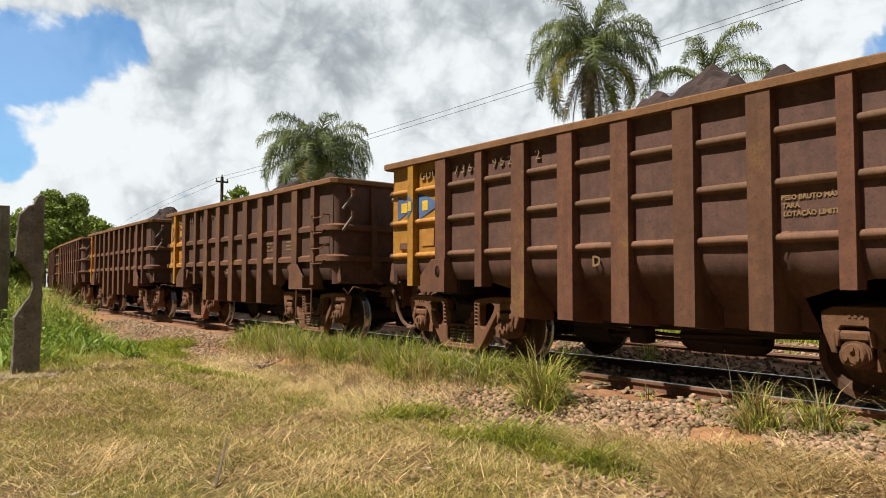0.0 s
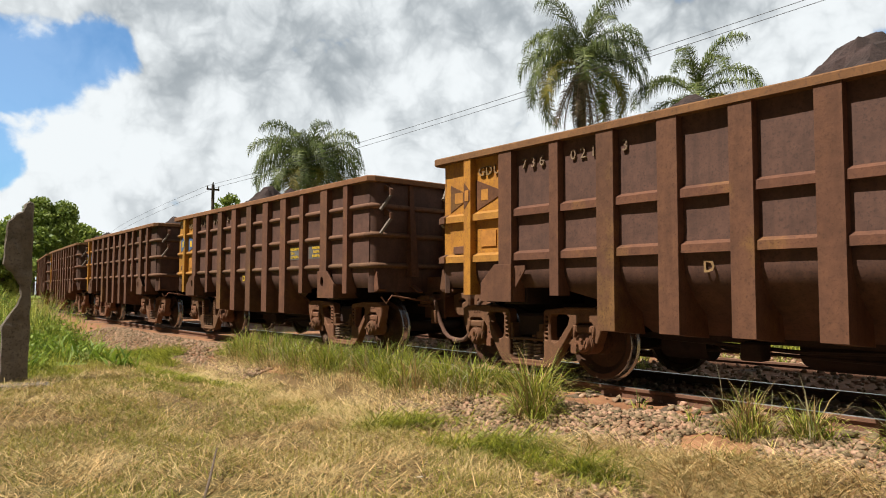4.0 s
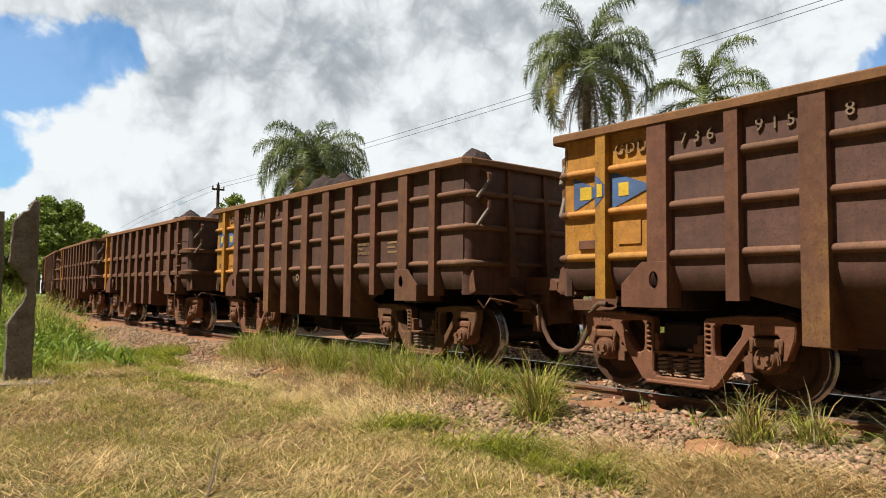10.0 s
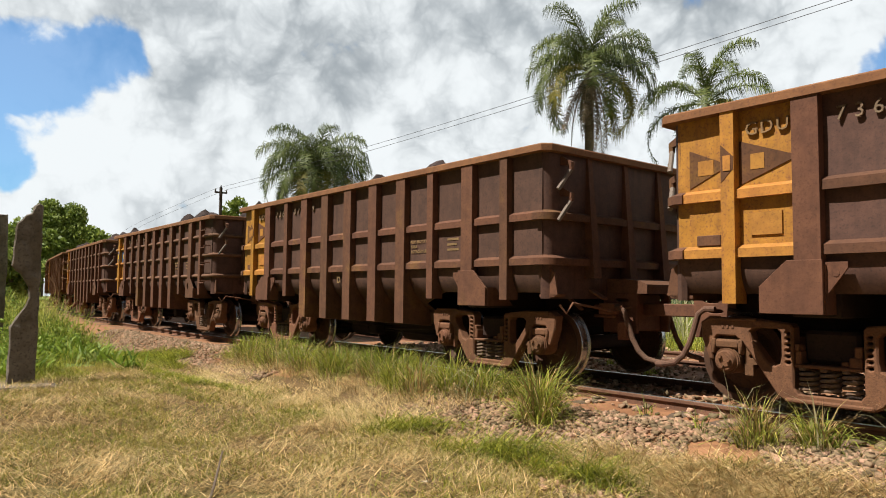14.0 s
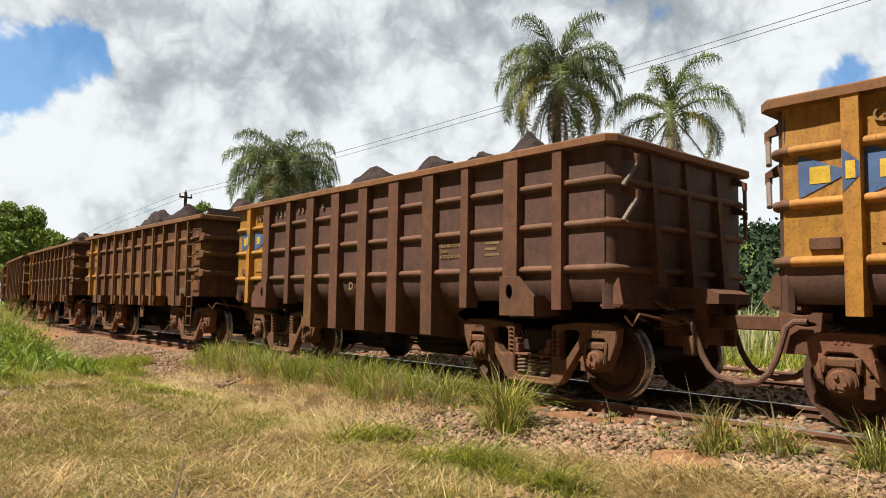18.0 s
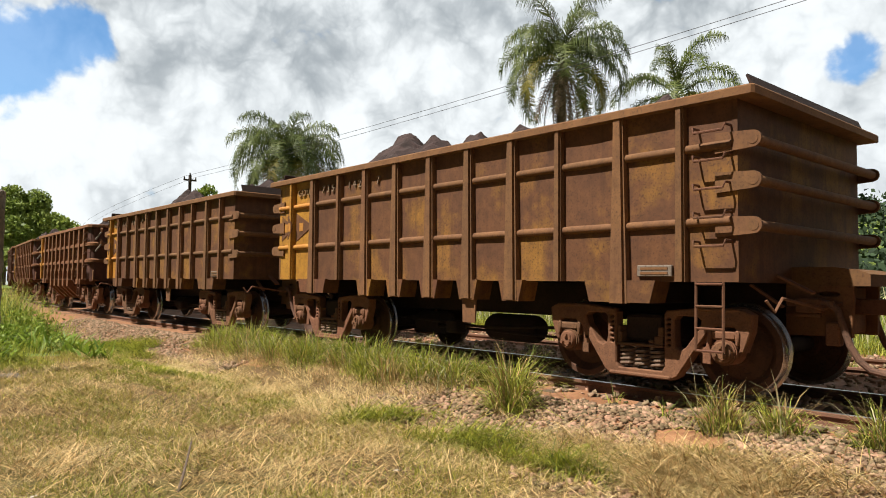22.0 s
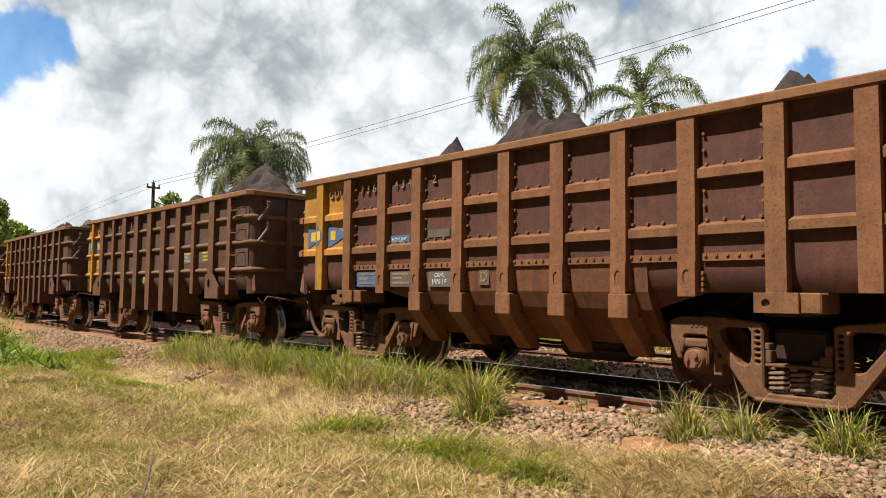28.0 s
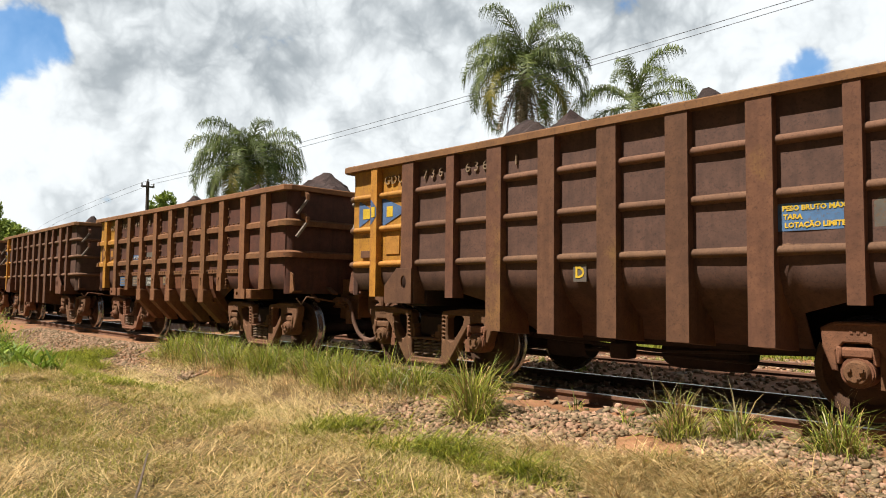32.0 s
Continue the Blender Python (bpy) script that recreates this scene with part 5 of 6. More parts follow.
x, y, rg = spread(19000, -7.2, 0.6, 4.7, 6.35, 21)
keep = np.array([noise.noise((a * 1.1, b * 1.6, 6)) + 0.35 * noise.noise((a * 4, b * 4, 1)) < 0.42 - 0.75 * ease(5.75, 6.3, b) for a, b in zip(x, y)])
x, y = x[keep], y[keep]
stones("ballast_stones", x, y, 0.018 + 0.047 * rg.uniform(0, 1, len(x)) ** 1.5, 22, label="pale pink crushed ballast stones beside the rail")
x, y, rg = spread(7000, -24, -11.0, 4.9, 6.2, 23)
stones("ballast_stones", x, y, rg.uniform(0.022, 0.06, len(x)), 24, label="pale crushed stones spilling from the track")
x, y, rg = spread(1500, -16.0, -11.0, 4.2, 5.2, 25)
stones("path_stones", x, y, rg.uniform(0.025, 0.07, len(x)), 26, label="scattered pale stones on a worn path")
x, y, rg = spread(6500, -14, 3.0, 6.3, 14.2, 27)
stones("track_stones", x, y, rg.uniform(0.03, 0.09, len(x)), 28, label="dusty ballast stones between the rails")
x, y, rg = spread(1500, -4.0, -0.5, 4.1, 5.4, 29)
stones("loose_stones", x, y, rg.uniform(0.02, 0.07, len(x)), 30, label="grey stones among cut straw")


# ---- grasses ----
def ellipse(n, cx, cv, rx, ry, seed, turn=0.0):
    rng = np.random.default_rng(seed)
    r, q = np.sqrt(rng.uniform(0, 1, n)), rng.uniform(0, 2 * np.pi, n)
    r = r * (0.75 + 0.35 * np.sin(3 * q + seed))
    a, b = r * np.cos(q) * rx, r * np.sin(q) * ry
    c, s_ = math.cos(turn), math.sin(turn)
    return cx + a * c - b * s_, cv + a * s_ + b * c, rng


# cut straw lying over the mown turf, every way
def litter(name, count, seed, material, low, long_, wide, label, least):
    x, y, rg = spread(count, -15, 0.4, 0.2, 5.0, seed)
    keep = (x ** 2 + y ** 2 > 1.6 ** 2) & ~((x < -11.5) & (y < 3.2))
    x, y = x[keep], y[keep]
    dens = np.array([noise.noise((a * 0.8, b * 0.8, seed % 13)) + 0.6 * noise.noise((a * 2.6, b * 2.6, 2)) for a, b in zip(x, y)])
    keep = rg.uniform(0, 1, len(x)) < np.clip(0.5 + 0.9 * dens, least, 1)
    x, y = x[keep], y[keep]
    n = len(x)
    drift = np.array([noise.noise((a * 1.6, b * 1.6, 5)) * 4 for a, b in zip(x, y)])
    grass(name, x, y, rg.uniform(low, long_, n) * rg.choice([1, 1, 1, 2.0], n), rg.uniform(wide * 0.5, wide, n), rg.uniform(0.80, 0.998, n), rg.uniform(0, 0.4, n), material, seed + 1,
          label=label, category="straw", az=drift + rg.normal(0, 1.5, n), sink=-0.008)


litter("cut_straw", 120000, 31, STRAW, 0.05, 0.15, 0.0036, "dry cut straw lying on mown turf", 0.25)
litter("brown_litter", 95000, 231, DRY, 0.04, 0.13, 0.0046, "brown dead grass under the straw", 0.3)
x, y, rg = spread(110000, -15, 0.4, 0.2, 4.9, 33)
keep = ((x ** 2 + y ** 2) > 1.5 ** 2) & clumpy(x, y, 1.1, -0.08, 3)
x, y = x[keep], y[keep]
n = len(x)
grass("turf_stubble", x, y, rg.uniform(0.03, 0.12, n), rg.uniform(0.0018, 0.004, n), rg.uniform(0.1, 0.9, n), rg.uniform(0, 0.8, n), STUBBLE, 34,
      label="half-dry mown turf stubble", category="grass")
x, y, rg = spread(26000, -15, -2.5, 0.3, 4.6, 133)
keep = clumpy(x, y, 0.55, 0.12, 8)
x, y = x[keep], y[keep]
n = len(x)
grass("turf_regrowth", x, y, rg.uniform(0.03, 0.11, n), rg.uniform(0.002, 0.004, n), rg.uniform(0.2, 0.9, n), rg.uniform(0, 0.8, n), GREEN, 134,
      label="thin green regrowth in mown turf", category="grass")
# dry thatch under the verge grass
x, y, rg = spread(6000, -13.4, -6.2, 5.2, 6.3, 135)
n = len(x)
grass("verge_thatch", x, y, rg.uniform(0.06, 0.26, n), rg.uniform(0.002, 0.0045, n), rg.uniform(0.3, 0.95, n), rg.uniform(0, 1.0, n), DRY, 136,
      label="brown dry thatch under verge grass", category="grass")
# loose straw along the foot of the stone bed
x, y, rg = spread(7000, -13, -6.3, 4.2, 5.6, 35)
keep = clumpy(x, y, 0.9, -0.15, 15)
x, y = x[keep], y[keep]
n = len(x)
grass("straw_windrow", x, y, rg.uniform(0.10, 0.38, n), rg.uniform(0.0015, 0.003, n), rg.uniform(0.85, 0.99, n), rg.uniform(0, 0.4, n), STRAW, 36,
      label="loose windrow of cut straw beside ballast", category="straw", az=rg.normal(2.9, 1.1, n), sink=-0.02)
x, y, rg = ellipse(1300, -2.7, 4.95, 1.5, 0.6, 37)
n = len(x)
grass("straw_heap", x, y, rg.uniform(0.12, 0.55, n), rg.uniform(0.0018, 0.004, n), rg.uniform(0.6, 0.98, n), rg.uniform(0.1, 0.8, n), DRY, 38,
      label="tousled heap of dry grass by the ballast", category="straw", az=rg.normal(-1.2, 1.3, n), sink=-0.03)

x, y, rg = ellipse(4600, -2.9, 4.9, 1.5, 0.6, 137)
n = len(x)
grass("straw_heap", x, y, rg.uniform(0.12, 0.5, n), rg.uniform(0.0018, 0.0036, n), rg.uniform(0.7, 0.98, n), rg.uniform(0.1, 0.7, n), STRAW, 138,
      label="pale straw tousled over brown grass", category="straw", az=rg.normal(-1.2, 1.2, n), sink=-0.04)

PATCHES = ((-15.9, 4.75, 2.2, 0.6, 7500, 0.30, 0.1), (-15.0, 3.9, 2.0, 0.5, 3600, 0.24, 0.02), (-11.3, 3.9, 1.6, 0.6, 9000, 0.20, 0.15), (-10.0, 3.2, 1.1, 0.5, 1800, 0.12, 0.1), (-8.9, 2.3, 0.9, 0.5, 900, 0.11, 0.2), (-6.35, 4.65, 0.75, 0.34, 1300, 0.27, 0.6),
           (-4.75, 4.68, 0.9, 0.30, 1500, 0.34, 0.3), (-3.75, 4.62, 0.7, 0.26, 1100, 0.36, 0.2), (-7.9, 4.25, 0.5, 0.25, 450, 0.16, 0.4), (-12.4, 1.9, 1.4, 1.0, 3600, 0.20, 0.0),
           (-9.2, 0.7, 1.6, 0.8, 1200, 0.09, 0.0), (-2.95, 5.2, 0.22, 0.14, 350, 0.26, 0.0), (-7.0, 3.4, 0.8, 0.3, 300, 0.09, 0.2), (-9.6, 4.3, 0.7, 0.25, 500, 0.12, 0.1))
for k, (cx, cv, rx, ry, n, h, tilt) in enumerate(PATCHES):
    x, y, rg = ellipse(n, cx, cv, rx, ry, 60 + k, tilt)
    grass("grass_patch", x, y, rg.uniform(0.4, 1.4, n) * h, rg.uniform(0.0026, 0.006, n), rg.uniform(0.55, 0.985, n), rg.uniform(0.2, 0.9, n), GREEN, 80 + k,
          label="patch of fresh green grass in dry turf", category="grass", az=rg.normal(-0.6 + tilt, 1.1, n))


def tuft(cx, cy, r, h, n, seed, material=VERGE, label="seeding tuft of tall verge grass", spread_=0.75):
    x, y, rg = ellipse(n, cx, cy, r, r * 0.8, seed)
    out = np.arctan2(y - cy, x - cx)
    d = np.hypot(x - cx, y - cy) / r
    ob = grass("grass_tuft", x, y, rg.uniform(0.3, 1.3, n) * h, rg.uniform(0.0022, 0.006, n), np.clip(d * spread_ + rg.normal(0, 0.32, n), 0.02, 0.95), rg.uniform(0.2, 1.7, n),
               material, seed + 1, kind="stuff", label=label, category="grass tuft", az=out + rg.normal(0, 1.0, n))
    return tagged(ob, group="tufts beside the track")


rng = random.Random(5)
for k in range(44):
    s = -13.3 + 7.1 * k / 43 + rng.uniform(-0.25, 0.25)
    v = 5.82 + 0.022 * (s + 13) + rng.uniform(-0.34, 0.3)
    r = rng.uniform(0.22, 0.42)
    tuft(s, v + bend(s), r, rng.uniform(0.24, 0.52), int(1500 * r * rng.uniform(0.25, 1.2)), 200 + 3 * k, GREEN if rng.random() < 0.65 else VERGE, spread_=0.8)
for cx, cy, r, h, n in ((-5.15, 5.45, 0.22, 0.68, 560), (-3.05, 5.85, 0.2, 0.42, 260), (-2.62, 6.0, 0.18, 0.36, 240), (-1.85, 6.05, 0.22, 0.44, 300), (-3.6, 5.9, 0.12, 0.3, 30), (-4.35, 6.15, 0.08, 0.25, 16), (-6.5, 5.9, 0.25, 0.45, 300)):
    tuft(cx, cy, r, h, n, int(900 - cx * 31))
for k in range(20):
    s = -13.0 + 6.6 * k / 19
    tuft(s + rng.uniform(-0.2, 0.2), 5.8 + 0.022 * (s + 13) + rng.uniform(-0.3, 0.2) + bend(s), 0.3, rng.uniform(0.4, 0.62), 16, 2100 + 3 * k, REED, "thin pale seed stalks", 0.5)
for cx, cy, h in ((-3.15, 5.8, 0.85), (-2.95, 5.95, 0.8), (-2.55, 5.95, 0.75), (-1.9, 6.0, 0.8)):
    tuft(cx, cy, 0.1, h * 0.75, 5, int(1500 - cx * 40), REED, "thin pale seed stalks", 0.2)
for cx, cy, r, h, n in ((-5.15, 5.45, 0.2, 0.7, 260), (-3.05, 5.85, 0.2, 0.5, 120), (-2.62, 6.0, 0.18, 0.42, 100), (-1.85, 6.05, 0.2, 0.5, 100)):
    tuft(cx, cy, r, h, n, int(3900 - cx * 31), DRY, "dry stalks in a verge tuft", 0.7)
for k in range(34):
    s = -13.2 + 7.0 * k / 33
    tuft(s + rng.uniform(-0.2, 0.2), 5.75 + 0.022 * (s + 13) + rng.uniform(-0.35, 0.25) + bend(s), 0.32, rng.uniform(0.3, 0.55), 60, 5100 + 3 * k, DRY, "dry stalks in the verge grass", 0.7)
# between and under the tracks
for k in range(26):
    s, v = rng.uniform(-13, 1), rng.choice((8.9, 9.6, 10.3, 11.6, 13.2, 13.4)) + rng.uniform(-0.25, 0.25)
    tuft(s, v, rng.uniform(0.1, 0.22), rng.uniform(0.15, 0.4), 90, 1700 + 3 * k, VERGE, "weedy tuft between rails")

# bank of weeds where the turf ends
x, y, rg = spread(15000, -42, -12.8, 0.3, 3.9, 41)
keep = ~((x > -15) & (y > 3.3))
x, y = x[keep], y[keep]
n = len(x)
tall = np.clip((-x - 12) / 6, 0.35, 1.0)
grass("bank_grass", x, y, rg.uniform(0.35, 1.15, n) * tall, rg.uniform(0.003, 0.006, n), rg.uniform(0.1, 0.7, n), rg.uniform(0.1, 0.8, n), VERGE, 42,
      label="tall rank grass on the bank", category="grass")
x, y, rg = spread(7500, -30, -12, 0.3, 3.6, 43)
keep = clumpy(x, y, 0.6, -0.15, 9)
x, y = x[keep], y[keep]
n = len(x)
grass("bank_weeds", x, y, rg.uniform(0.15, 0.6, n), rg.uniform(0.012, 0.03, n), rg.uniform(0.3, 0.8, n), rg.uniform(0.2, 0.9, n), WEED, 44,
      label="leafy green weeds on the bank", category="weeds")
x, y, rg = spread(9000, -75, -30, 0.5, 5.2, 45)
n = len(x)
grass("bank_grass", x, y, rg.uniform(0.4, 1.1, n), rg.uniform(0.006, 0.012, n), rg.uniform(0.1, 0.7, n), rg.uniform(0.1, 0.8, n), VERGE, 46,
      label="tall rank grass along the bend", category="grass")

# field beyond the second track
x, y, rg = spread(26000, -32, 4, 14.3, 20, 47, 1.3)
n = len(x)
grass("field_grass", x, y, rg.uniform(0.25, 0.55, n) * np.clip(0.6 + (y - 14.3) * 0.35, 0.6, 1.9), rg.uniform(0.004, 0.008, n), rg.uniform(0.05, 0.6, n), rg.uniform(0.1, 0.7, n), GREEN, 48,
      label="lush green field grass beyond the tracks", category="grass")
x, y, rg = spread(1700, -26, 2, 16.0, 21, 49)
n = len(x)
grass("field_reeds", x, y, rg.uniform(1.2, 2.05, n), rg.uniform(0.008, 0.02, n), rg.uniform(0.05, 0.35, n), rg.uniform(0.1, 0.6, n), REED, 50,
      label="pale plumed reeds at the field's edge", category="reeds")
x, y, rg = spread(9000, -110, 10, 20, 60, 51)
n = len(x)
grass("field_grass", x, y, rg.uniform(0.5, 1.3, n), rg.uniform(0.015, 0.03, n), rg.uniform(0.05, 0.6, n), rg.uniform(0.1, 0.7, n), GREEN, 52,
      label="tall field grass in the distance", category="grass")


# ---- trees, palms ----
def leaf_cards(C, size, rng, squash=0.6):
    n = len(C)
    a = rng.normal(0, 1, (n, 3))
    a /= np.linalg.norm(a, axis=1)[:, None]
    b = np.cross(a, rng.normal(0, 1, (n, 3)))
    b /= np.linalg.norm(b, axis=1)[:, None]
    a, b = a * size[:, None], b * size[:, None] * squash
    c = np.cross(a, b)
    c = c / np.linalg.norm(c, axis=1)[:, None] * size[:, None] * 0.25
    V = np.stack([C - a, C - b * 0.9 + c, C + a, C + b * 0.9 + c], 1).reshape(-1, 3)
    return V, (np.arange(n)[:, None] * 4 + np.array([0, 1, 2, 3])).ravel(), np.full(n, 4)


rg = np.random.default_rng(61)
x, y = rg.uniform(-34, -12.2, 900), rg.uniform(0.3, 3.7, 900)
keep = np.array([noise.noise((a * 0.5, b * 0.5, 19)) > -0.1 for a, b in zip(x, y)]) & ~((x > -15.2) & (y > 3.0))
x, y = x[keep], y[keep]
top = rg.uniform(0.2, 0.75, len(x)) * np.clip((-x - 11) / 6, 0.4, 1.0)
C = np.repeat(np.stack([x, y, heights(x, y)], 1), 34, 0)
u = rg.uniform(0.1, 1, len(C))
C += np.stack([rg.normal(0, 0.13, len(C)), rg.normal(0, 0.13, len(C)), u * np.repeat(top, 34)], 1)
V, F, S = leaf_cards(C, rg.uniform(0.02, 0.05, len(C)), rg, 0.55)
from_arrays("bank_leaves", V, F, S, WEED, "stuff", "leafy weeds growing over the bank", "weeds")


def tree(x, y, h, r, seed, leaves=5200, size=0.28, label="round leafy green tree", low=0.0):
    rg = np.random.default_rng(seed)
    z0 = ground_z(x, y)
    root = tagged(new("tree"), label, "tree")
    root.matrix_basis = pose(x, y, z0)
    bm = bmesh.new()
    tube(bm, [(0, 0, -0.2), (0.1, 0.05, h * 0.25), (0, 0.1, h * 0.5)], 0.035 * h, 8, 0.6)
    part("trunk", bm, BARK, root)
    cents = []
    for k in range(20):
        q, e = rg.uniform(0, 2 * np.pi), rg.uniform(-0.55, 1.0)
        rr = r * rg.uniform(0.45, 0.78)
        c = np.array([math.cos(q) * rr * math.sqrt(max(0.1, 1 - e * e)), math.sin(q) * rr * math.sqrt(max(0.1, 1 - e * e)), h * (0.62 - low) + e * h * (0.30 + low * 0.3)])
        cents.append(c)
        bm = tube(bmesh.new(), [(0, 0.05, h * 0.38), tuple(c * 0.5 + np.array([0, 0, h * 0.22])), tuple(c)], 0.011 * h, 5, 0.3)
        if k < 9:
            part("limb", bm, BARK, root)
        else:
            bm.free()
    per = leaves // len(cents)
    C = np.concatenate([c + (lambda d: d / np.linalg.norm(d, axis=1)[:, None] * (rg.uniform(0.2, 1, per) ** 0.45)[:, None] * r * 0.42)(rg.normal(0, 1, (per, 3))) for c in cents])
    V, F, S = leaf_cards(C, rg.uniform(0.6, 1.3, len(C)) * size, rg)
    from_arrays("crown", V, F, S, LEAF, "stuff", parent=root)
    return root


tree(-111, 20.2, 13.9, 4.1, 3, 24000, 0.22)
tree(-104, 17.2, 8.5, 3.0, 4, 3600, 0.38, "low dense tree behind the bank")
tree(-118, 25.5, 10.0, 4.5, 5, 4000, 0.42, "broad tree beside the far line")
tree(-128, 18, 11.0, 5.0, 6, 4000, 0.45, "dark tree in the distance")
tree(-56, 23.2, 9.4, 1.7, 8, 2400, 0.2, "slim leafy tree near the pole")
tree(-62, 25.5, 8.6, 2.2, 9, 2400, 0.22, "small leafy tree behind the wires")
tree(-70, 6.0, 6.5, 3.2, 12, 3600, 0.3, "shrubby tree on the bank")
tree(-58, 2.5, 6.0, 3.0, 13, 3600, 0.28, "dense shrub beyond the posts")
tree(-82, 9.5, 7.0, 3.0, 14, 3000, 0.32, "shrubby tree inside the bend")


BUSHES = ((-46, 1.2, 2.6, 1.9), (-52, -1.5, 3.2, 2.4), (-44, -2.5, 2.4, 2.0), (-60, 4.5, 3.4, 2.5), (-38, 0.2, 1.7, 1.3), (-31, 1.4, 1.3, 1.1), (-27, 0.6, 1.1, 1.0), (-22.5, 2.4, 0.9, 0.8), (-66, 0, 4.2, 3.0), (-50, 6.6, 4.4, 1.2), (-58, 7.4, 4.6, 1.4), (-70, 9.4, 4.8, 2.0), (-78, 11.0, 5.0, 2.2), (-90, 14.0, 5.4, 2.8))
for k, (bx, by, bh, br) in enumerate(BUSHES):
    tagged(tree(bx, by, bh, br, 300 + k, 1500, 0.05 + 0.045 * bh, "low leafy green bush on the bank", 0.22), category="bush", group="bushes on the bank")


def frond(root, base, az, elev, length, droop, material, rng, name="frond", leaf=0.55, pairs=105, wide=0.0155):
    """An arching palm leaf: a tapered rib with two rows of hanging leaflets."""
    pts, p, e = [], np.array(base, float), elev
    steps = 12
    for k in range(steps + 1):
        pts.append(p.copy())
        p = p + np.array([math.cos(az) * math.cos(e), math.sin(az) * math.cos(e), math.sin(e)]) * length / steps
        e -= droop / steps * (0.55 + 0.9 * k / steps)
    bm = tube(bmesh.new(), pts, 0.032, 5, 0.2)
    rib = part(name, bm, material, root)
    pts = np.array(pts)
    u = np.linspace(0.1, 1.0, pairs)
    P = np.stack([np.interp(u * steps, range(steps + 1), pts[:, k]) for k in range(3)], 1)
    T = np.gradient(P, axis=0)
    T /= np.linalg.norm(T, axis=1)[:, None]
    side = np.cross(T, [0, 0, 1.0])
    side /= np.linalg.norm(side, axis=1)[:, None] + 1e-6
    Vs, Fs, Ss = [], [], []
    off = 0
    for sg in (-1, 1):
        L = leaf * (0.35 + 0.9 * np.sin(np.pi * np.clip(u * 0.95, 0, 1)) ** 0.7) * rng.uniform(0.8, 1.15, pairs)
        d = side * sg * rng.uniform(0.35, 0.8, pairs)[:, None] + T * 0.55 + np.array([0, 0, 1.0]) * rng.uniform(-0.25, 0.4, pairs)[:, None]
        d /= np.linalg.norm(d, axis=1)[:, None]
        mid = P + d * (L * 0.5)[:, None]
        end = mid + (d * 0.32 + np.array([0, 0, -1.0])) * (L * 0.6)[:, None]
        w = T * wide
        V = np.stack([P - w, P + w, mid - w * 0.8, mid + w * 0.8, end], 1).reshape(-1, 3)
        Vs.append(V)
        Fs.append((np.arange(pairs)[:, None] * 5 + np.array([0, 1, 3, 2, 2, 3, 4])).ravel() + off)
        Ss.append(np.tile([4, 3], pairs))
        off += len(V)
    from_arrays("foliage", np.concatenate(Vs), np.concatenate(Fs), np.concatenate(Ss), material, "stuff", parent=rib)


def palm(x, y, crown, length, count, dead, seed, label, leaf=0.6, upright=0.0, wide=0.0155):
    rg = np.random.default_rng(seed)
    z0 = ground_z(x, y)
    root = tagged(new("palm_tree"), label, "palm tree", "palms beyond the track")
    root.matrix_basis = pose(x, y, z0)
    h = crown - z0
    bm = tube(bmesh.new(), [(0.25, 0.1, -0.2), (0.1, 0.05, h * 0.35), (-0.05, 0, h * 0.7), (0, 0, h)], 0.20, 12, 0.75)
    part("trunk", bm, TRUNK, root, round_=True)
    for k in range(count):
        q = k * 2.39996 + rg.uniform(-0.25, 0.25)
        u = k / (count - 1)
        e = math.radians(84 - 92 * u ** 0.9 + upright) + rg.uniform(-0.08, 0.08)
        mat_ = FROND_Y if (u > 0.72 and rg.random() < 0.35) else FROND
        frond(root, (0, 0, h + 0.12 * (1 - u)), q, e, length * rg.uniform(0.85, 1.08), math.radians(124 + 34 * u), mat_, rg, leaf=leaf, wide=wide)
    for k in range(dead):
        q = k * 2.39996 + 0.4
        frond(root, (0.1 * math.cos(q), 0.1 * math.sin(q), h - 0.1), q, math.radians(-48 - rg.uniform(0, 34)), length * rg.uniform(0.65, 0.95), math.radians(28), DEAD, rg, "dead_frond", leaf * 0.55, 50)
    bm = tube(bmesh.new(), [(0, 0, h), (0.02, 0.01, h + length * 0.55)], 0.02, 5, 0.2)
    part("spear_leaf", bm, FROND, root)


palm(-17.15, 21.0, 9.75, 3.4, 30, 15, 71, "tall feathery palm with a skirt of dead fronds", 0.66)
palm(-38.5, 21.0, 8.8, 4.3, 42, 6, 75, "round-crowned feathery palm beyond the line", 0.92, wide=0.021)
palm(-14.1, 24.0, 8.4, 3.4, 15, 6, 73, "young palm with loose upright fronds", 0.55, 6)

# far woodland on the hill
rg = np.random.default_rng(91)
n = 3000
x, y = rg.uniform(-420, 120, n), rg.uniform(150, 420, n)
z = heights(x, y)
reps = 34
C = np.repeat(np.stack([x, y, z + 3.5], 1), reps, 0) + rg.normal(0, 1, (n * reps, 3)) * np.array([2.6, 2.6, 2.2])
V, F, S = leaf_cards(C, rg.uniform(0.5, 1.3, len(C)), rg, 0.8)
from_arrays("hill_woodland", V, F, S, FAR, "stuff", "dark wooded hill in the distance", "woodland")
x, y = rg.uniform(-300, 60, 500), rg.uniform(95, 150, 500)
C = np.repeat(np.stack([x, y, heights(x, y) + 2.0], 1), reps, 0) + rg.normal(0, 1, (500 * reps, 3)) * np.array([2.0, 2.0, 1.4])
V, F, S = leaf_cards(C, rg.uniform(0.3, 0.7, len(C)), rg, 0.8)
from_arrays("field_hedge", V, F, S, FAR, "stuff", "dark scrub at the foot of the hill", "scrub")


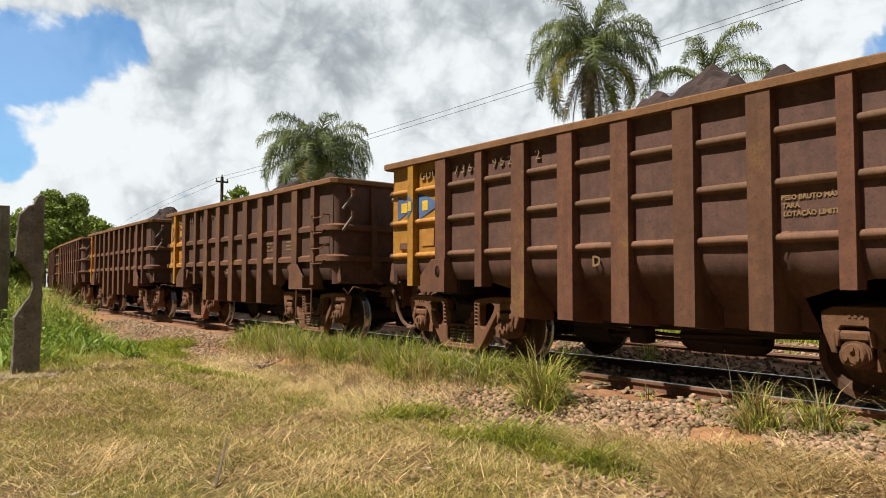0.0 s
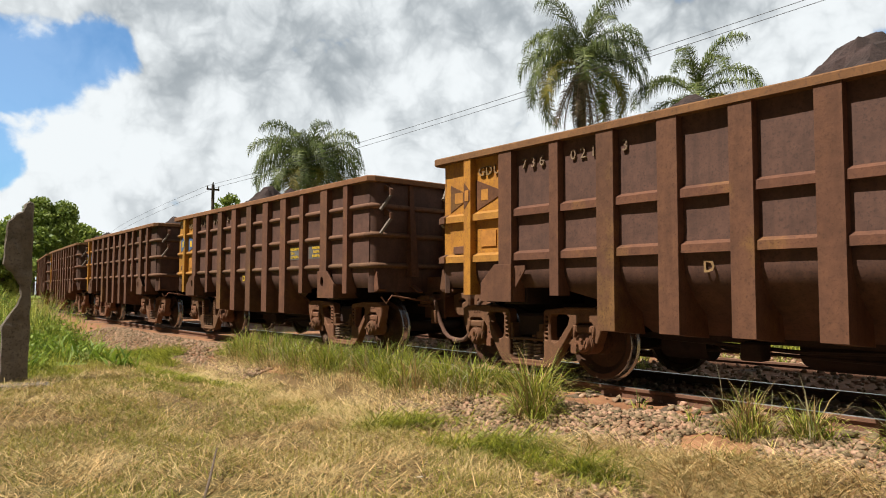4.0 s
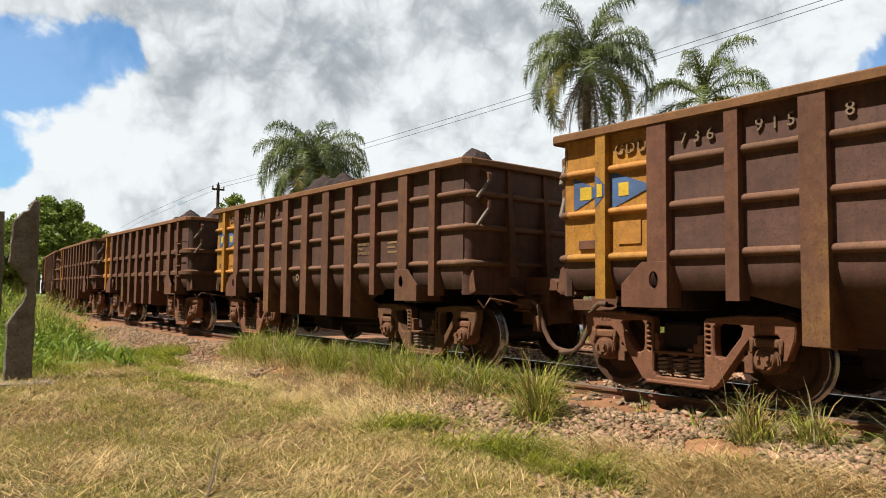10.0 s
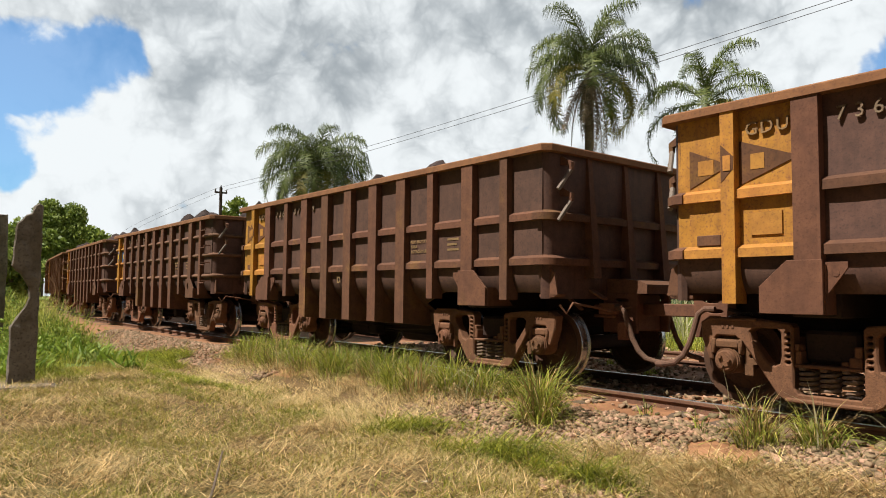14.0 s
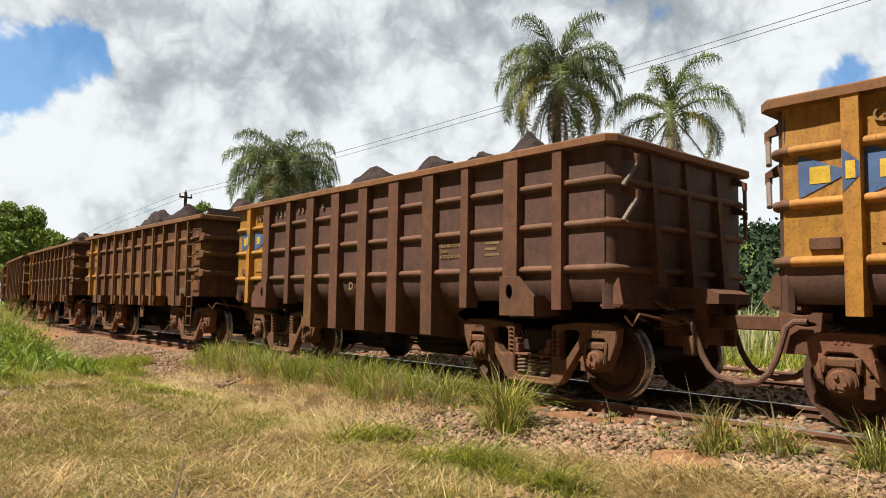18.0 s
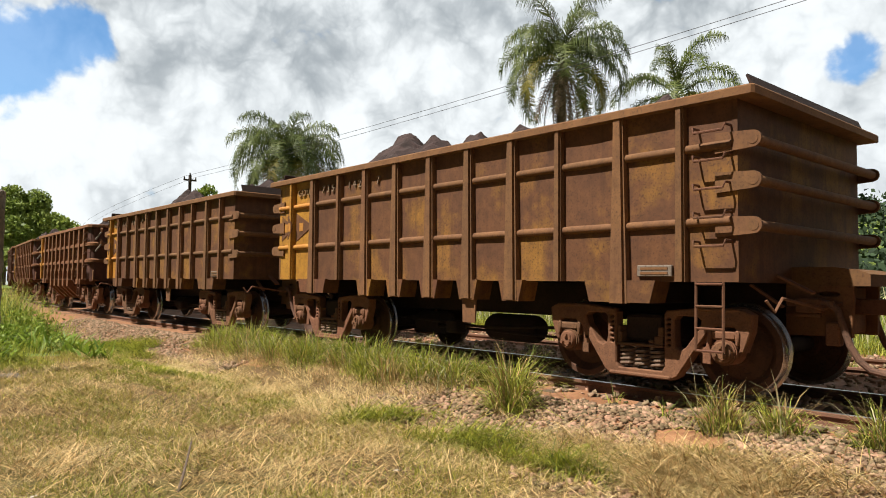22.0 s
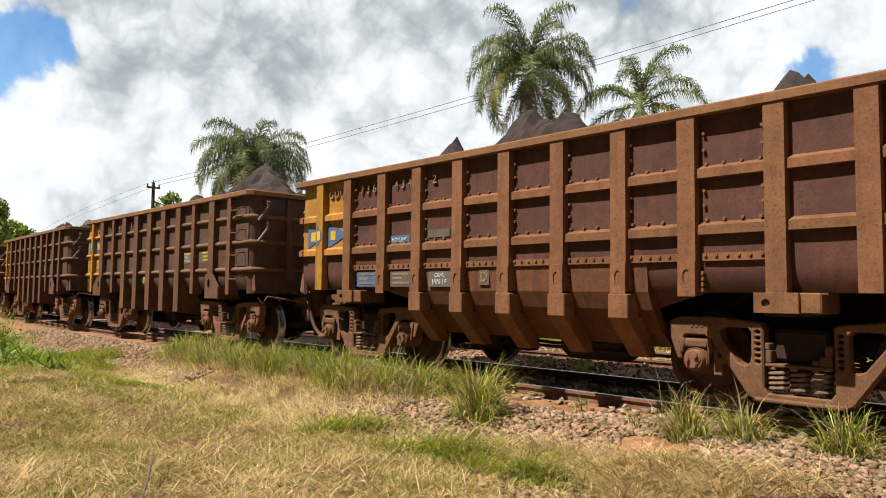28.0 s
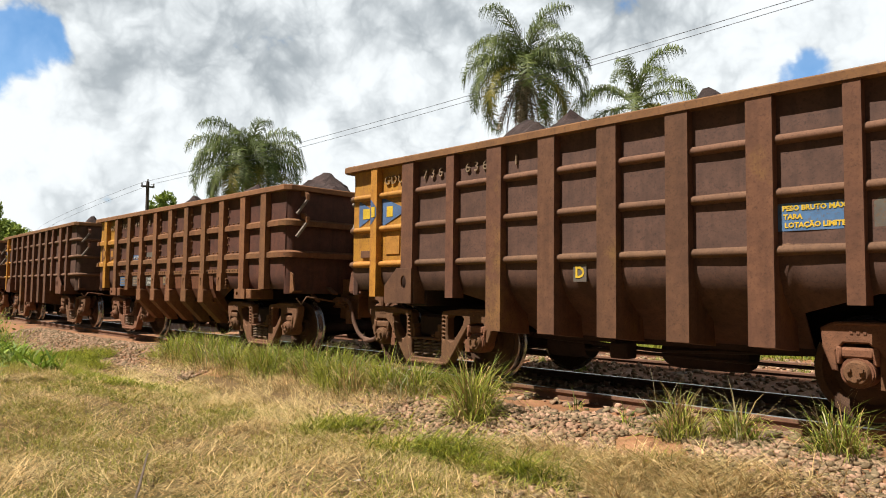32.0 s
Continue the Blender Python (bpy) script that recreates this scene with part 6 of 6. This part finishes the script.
# ---- posts, pole, wires ----
def rough_post(name, x, y, outline, thick, label, material=CONCRETE, lean=0.0, yaw=0.0):
    bm = bmesh.new()
    plate(bm, outline, [], -thick / 2, thick / 2, 0.02)
    bmesh.ops.triangulate(bm, faces=bm.faces[:])
    bmesh.ops.subdivide_edges(bm, edges=bm.edges[:], cuts=2, use_grid_fill=True)
    for v in bm.verts:
        v.co += v.co.normalized() * 0 + Vector((noise.noise(v.co * 4), noise.noise(v.co * 4 + Vector((9, 0, 0))), 0.6 * noise.noise(v.co * 5 + Vector((0, 9, 0))))) * 0.025 + Vector((noise.noise(v.co * 14), noise.noise(v.co * 14 + Vector((3, 3, 0))), 0)) * 0.012
    ob = part(name, bm, material)
    ob.matrix_basis = pose(x, y, ground_z(x, y) - 0.05, 0, lean, yaw)
    return tagged(ob, label, "concrete post")


# faces the view across the turf
POST_OUT = [(-0.180, 0.0), (0.151, 0.0), (0.162, 0.8), (0.155, 1.3), (0.169, 1.5), (0.173, 2.3), (0.166, 2.50), (0.115, 2.53), (0.058, 2.49), (0.036, 2.38), (-0.036, 2.36), (-0.094, 2.29),
            (-0.151, 2.24), (-0.166, 2.0), (-0.169, 1.66), (-0.122, 1.60), (-0.072, 1.56), (-0.029, 1.46), (0.029, 1.38), (0.036, 1.24), (-0.014, 1.10), (-0.101, 0.96), (-0.173, 0.84), (-0.180, 0.4)]
rough_post("concrete_post", -11.12, 1.66, POST_OUT, 0.13, "broken weathered concrete post in weeds", yaw=81)
rough_post("concrete_post", -16.6, 2.02, [(-0.10, 0), (0.10, 0), (0.09, 1.2), (0.12, 1.6), (0.09, 2.65), (-0.09, 2.65), (-0.10, 2.2), (-0.12, 1.5), (-0.09, 0.9)], 0.16,
           "dark thin concrete post on the bank", yaw=81)
bm = bmesh.new()
box(bm, -11.6, -10.55, 0.7, 2.05, -0.4, 0.03, 0.03)
for v in bm.verts:
    v.co += Vector((noise.noise(v.co * 2), noise.noise(v.co * 2 + Vector((5, 0, 0))), 0)) * 0.08
slab = tagged(part("concrete_slab", bm, CONCRETE), "low broken concrete slab under the post", "concrete slab")
slab.location.z = ground_z(-11, 1.5) - 0.0

PX, PY = -48.56, 19.0
pz = ground_z(PX, PY)
pole = tagged(new("utility_pole"), "dark timber utility pole with one crossarm", "utility pole")
pole.matrix_basis = pose(PX, PY, pz)
part("shaft", tube(bmesh.new(), [(0, 0, -0.3), (0, 0, 8.95 - pz)], 0.15, 10, 0.7), POLE, pole)
part("crossarm", box(bmesh.new(), -0.05, 0.05, -0.45, 0.45, 8.55 - pz, 8.67 - pz, 0.01), POLE, pole)
for yy in (-0.4, 0.0, 0.4):
    z = (8.67 if yy else 8.95) - pz
    part("insulator", lathe(bmesh.new(), [(0.03, 0), (0.06, 0.03), (0.03, 0.08), (0.065, 0.11), (0.03, 0.17), (0.01, 0.2)], seg=10), GREYP, pole, turn=pose(0, yy, z, 90))
for yy, lift in ((-0.4, 0.0), (0.4, 0.25)):
    for a, b, za, zb, sag in ((PX, 16.0, 8.85, 9.4 + lift, 0.55), (PX, -105.0, 8.85, 9.3, 0.6)):
        pts = []
        for k in range(25):
            u = k / 24
            pts.append((a + (b - a) * u, PY + yy + (8 * u * u if b < a else 0), za + (zb - za) * u - 4 * sag * u * (1 - u)))
        tagged(part("wire", tube(bmesh.new(), pts, 0.010, 5), WIRE), "thin dark overhead wire", "wire", "wires along the railway")
far_pole = tagged(new("utility_pole"), "distant utility pole beside the bend", "utility pole")
far_pole.matrix_basis = pose(-105, 27, ground_z(-105, 27))
part("shaft", tube(bmesh.new(), [(0, 0, -0.3), (0, 0, 8.2)], 0.15, 8, 0.7), POLE, far_pole)
part("crossarm", box(bmesh.new(), -0.05, 0.05, -0.85, 0.85, 7.9, 8.02), POLE, far_pole)
end_pole = tagged(new("utility_pole"), "timber utility pole beyond the train", "utility pole")
end_pole.matrix_basis = pose(16, 19, ground_z(16, 19))
part("shaft", tube(bmesh.new(), [(0, 0, -0.3), (0, 0, 9.8)], 0.15, 8, 0.7), POLE, end_pole)
part("crossarm", box(bmesh.new(), -0.05, 0.05, -0.85, 0.85, 9.5, 9.64), POLE, end_pole)

# small litter on the turf
zs = ground_z(-5.5, 2.18)
bm = tube(bmesh.new(), [(-5.15, 1.98, zs - 0.02), (-5.35, 2.1, zs + 0.06), (-5.62, 2.24, zs + 0.13), (-5.85, 2.36, zs + 0.2)], 0.012, 6, 0.6)
tagged(part("stick", bm, BARK), "thin dry brown stick on turf", "stick")
for k, (cx, cy) in enumerate(((-4.55, 3.5), (-3.9, 2.9), (-5.6, 1.15))):
    bm = box(bmesh.new(), -0.03, 0.03, -0.012, 0.012, -0.002, 0.004)
    ob = tagged(part("wood_chip", bm, WHITE), "pale wood chip on dry turf", "wood chip", "chips on the turf")
    ob.matrix_basis = pose(cx, cy, ground_z(cx, cy) + 0.02, 10, -8, 40 * k)


# ---- what moves ----
def place(s):
    a, b = s - BOGIE, s + BOGIE
    pa, pb = Vector((a, CENTRE + bend(a), rail_z(a))), Vector((b, CENTRE + bend(b), rail_z(b)))
    d, m = pb - pa, (pa + pb) / 2
    return pose(*m, 0, -math.degrees(math.atan2(d.z, d.x)), math.degrees(math.atan2(d.y, d.x)))


def motions():
    times = [k * 0.1 for k in range(321)]
    for i, root, row in wagons:
        start = FIRST - PITCH * i + SHIFT.get(i, 0.0)
        walk(root, [(t, place(start + SPEED * (t - 16))) for t in range(0, 33)])
        for ob in root.children:
            if ob.name.startswith("wheelset"):
                x = ob.matrix_basis.translation.x
                walk(ob, [(t, pose(x, 0, AXLE, 0, math.degrees(SPEED * t / RADIUS), 0)) for t in times])


motions()
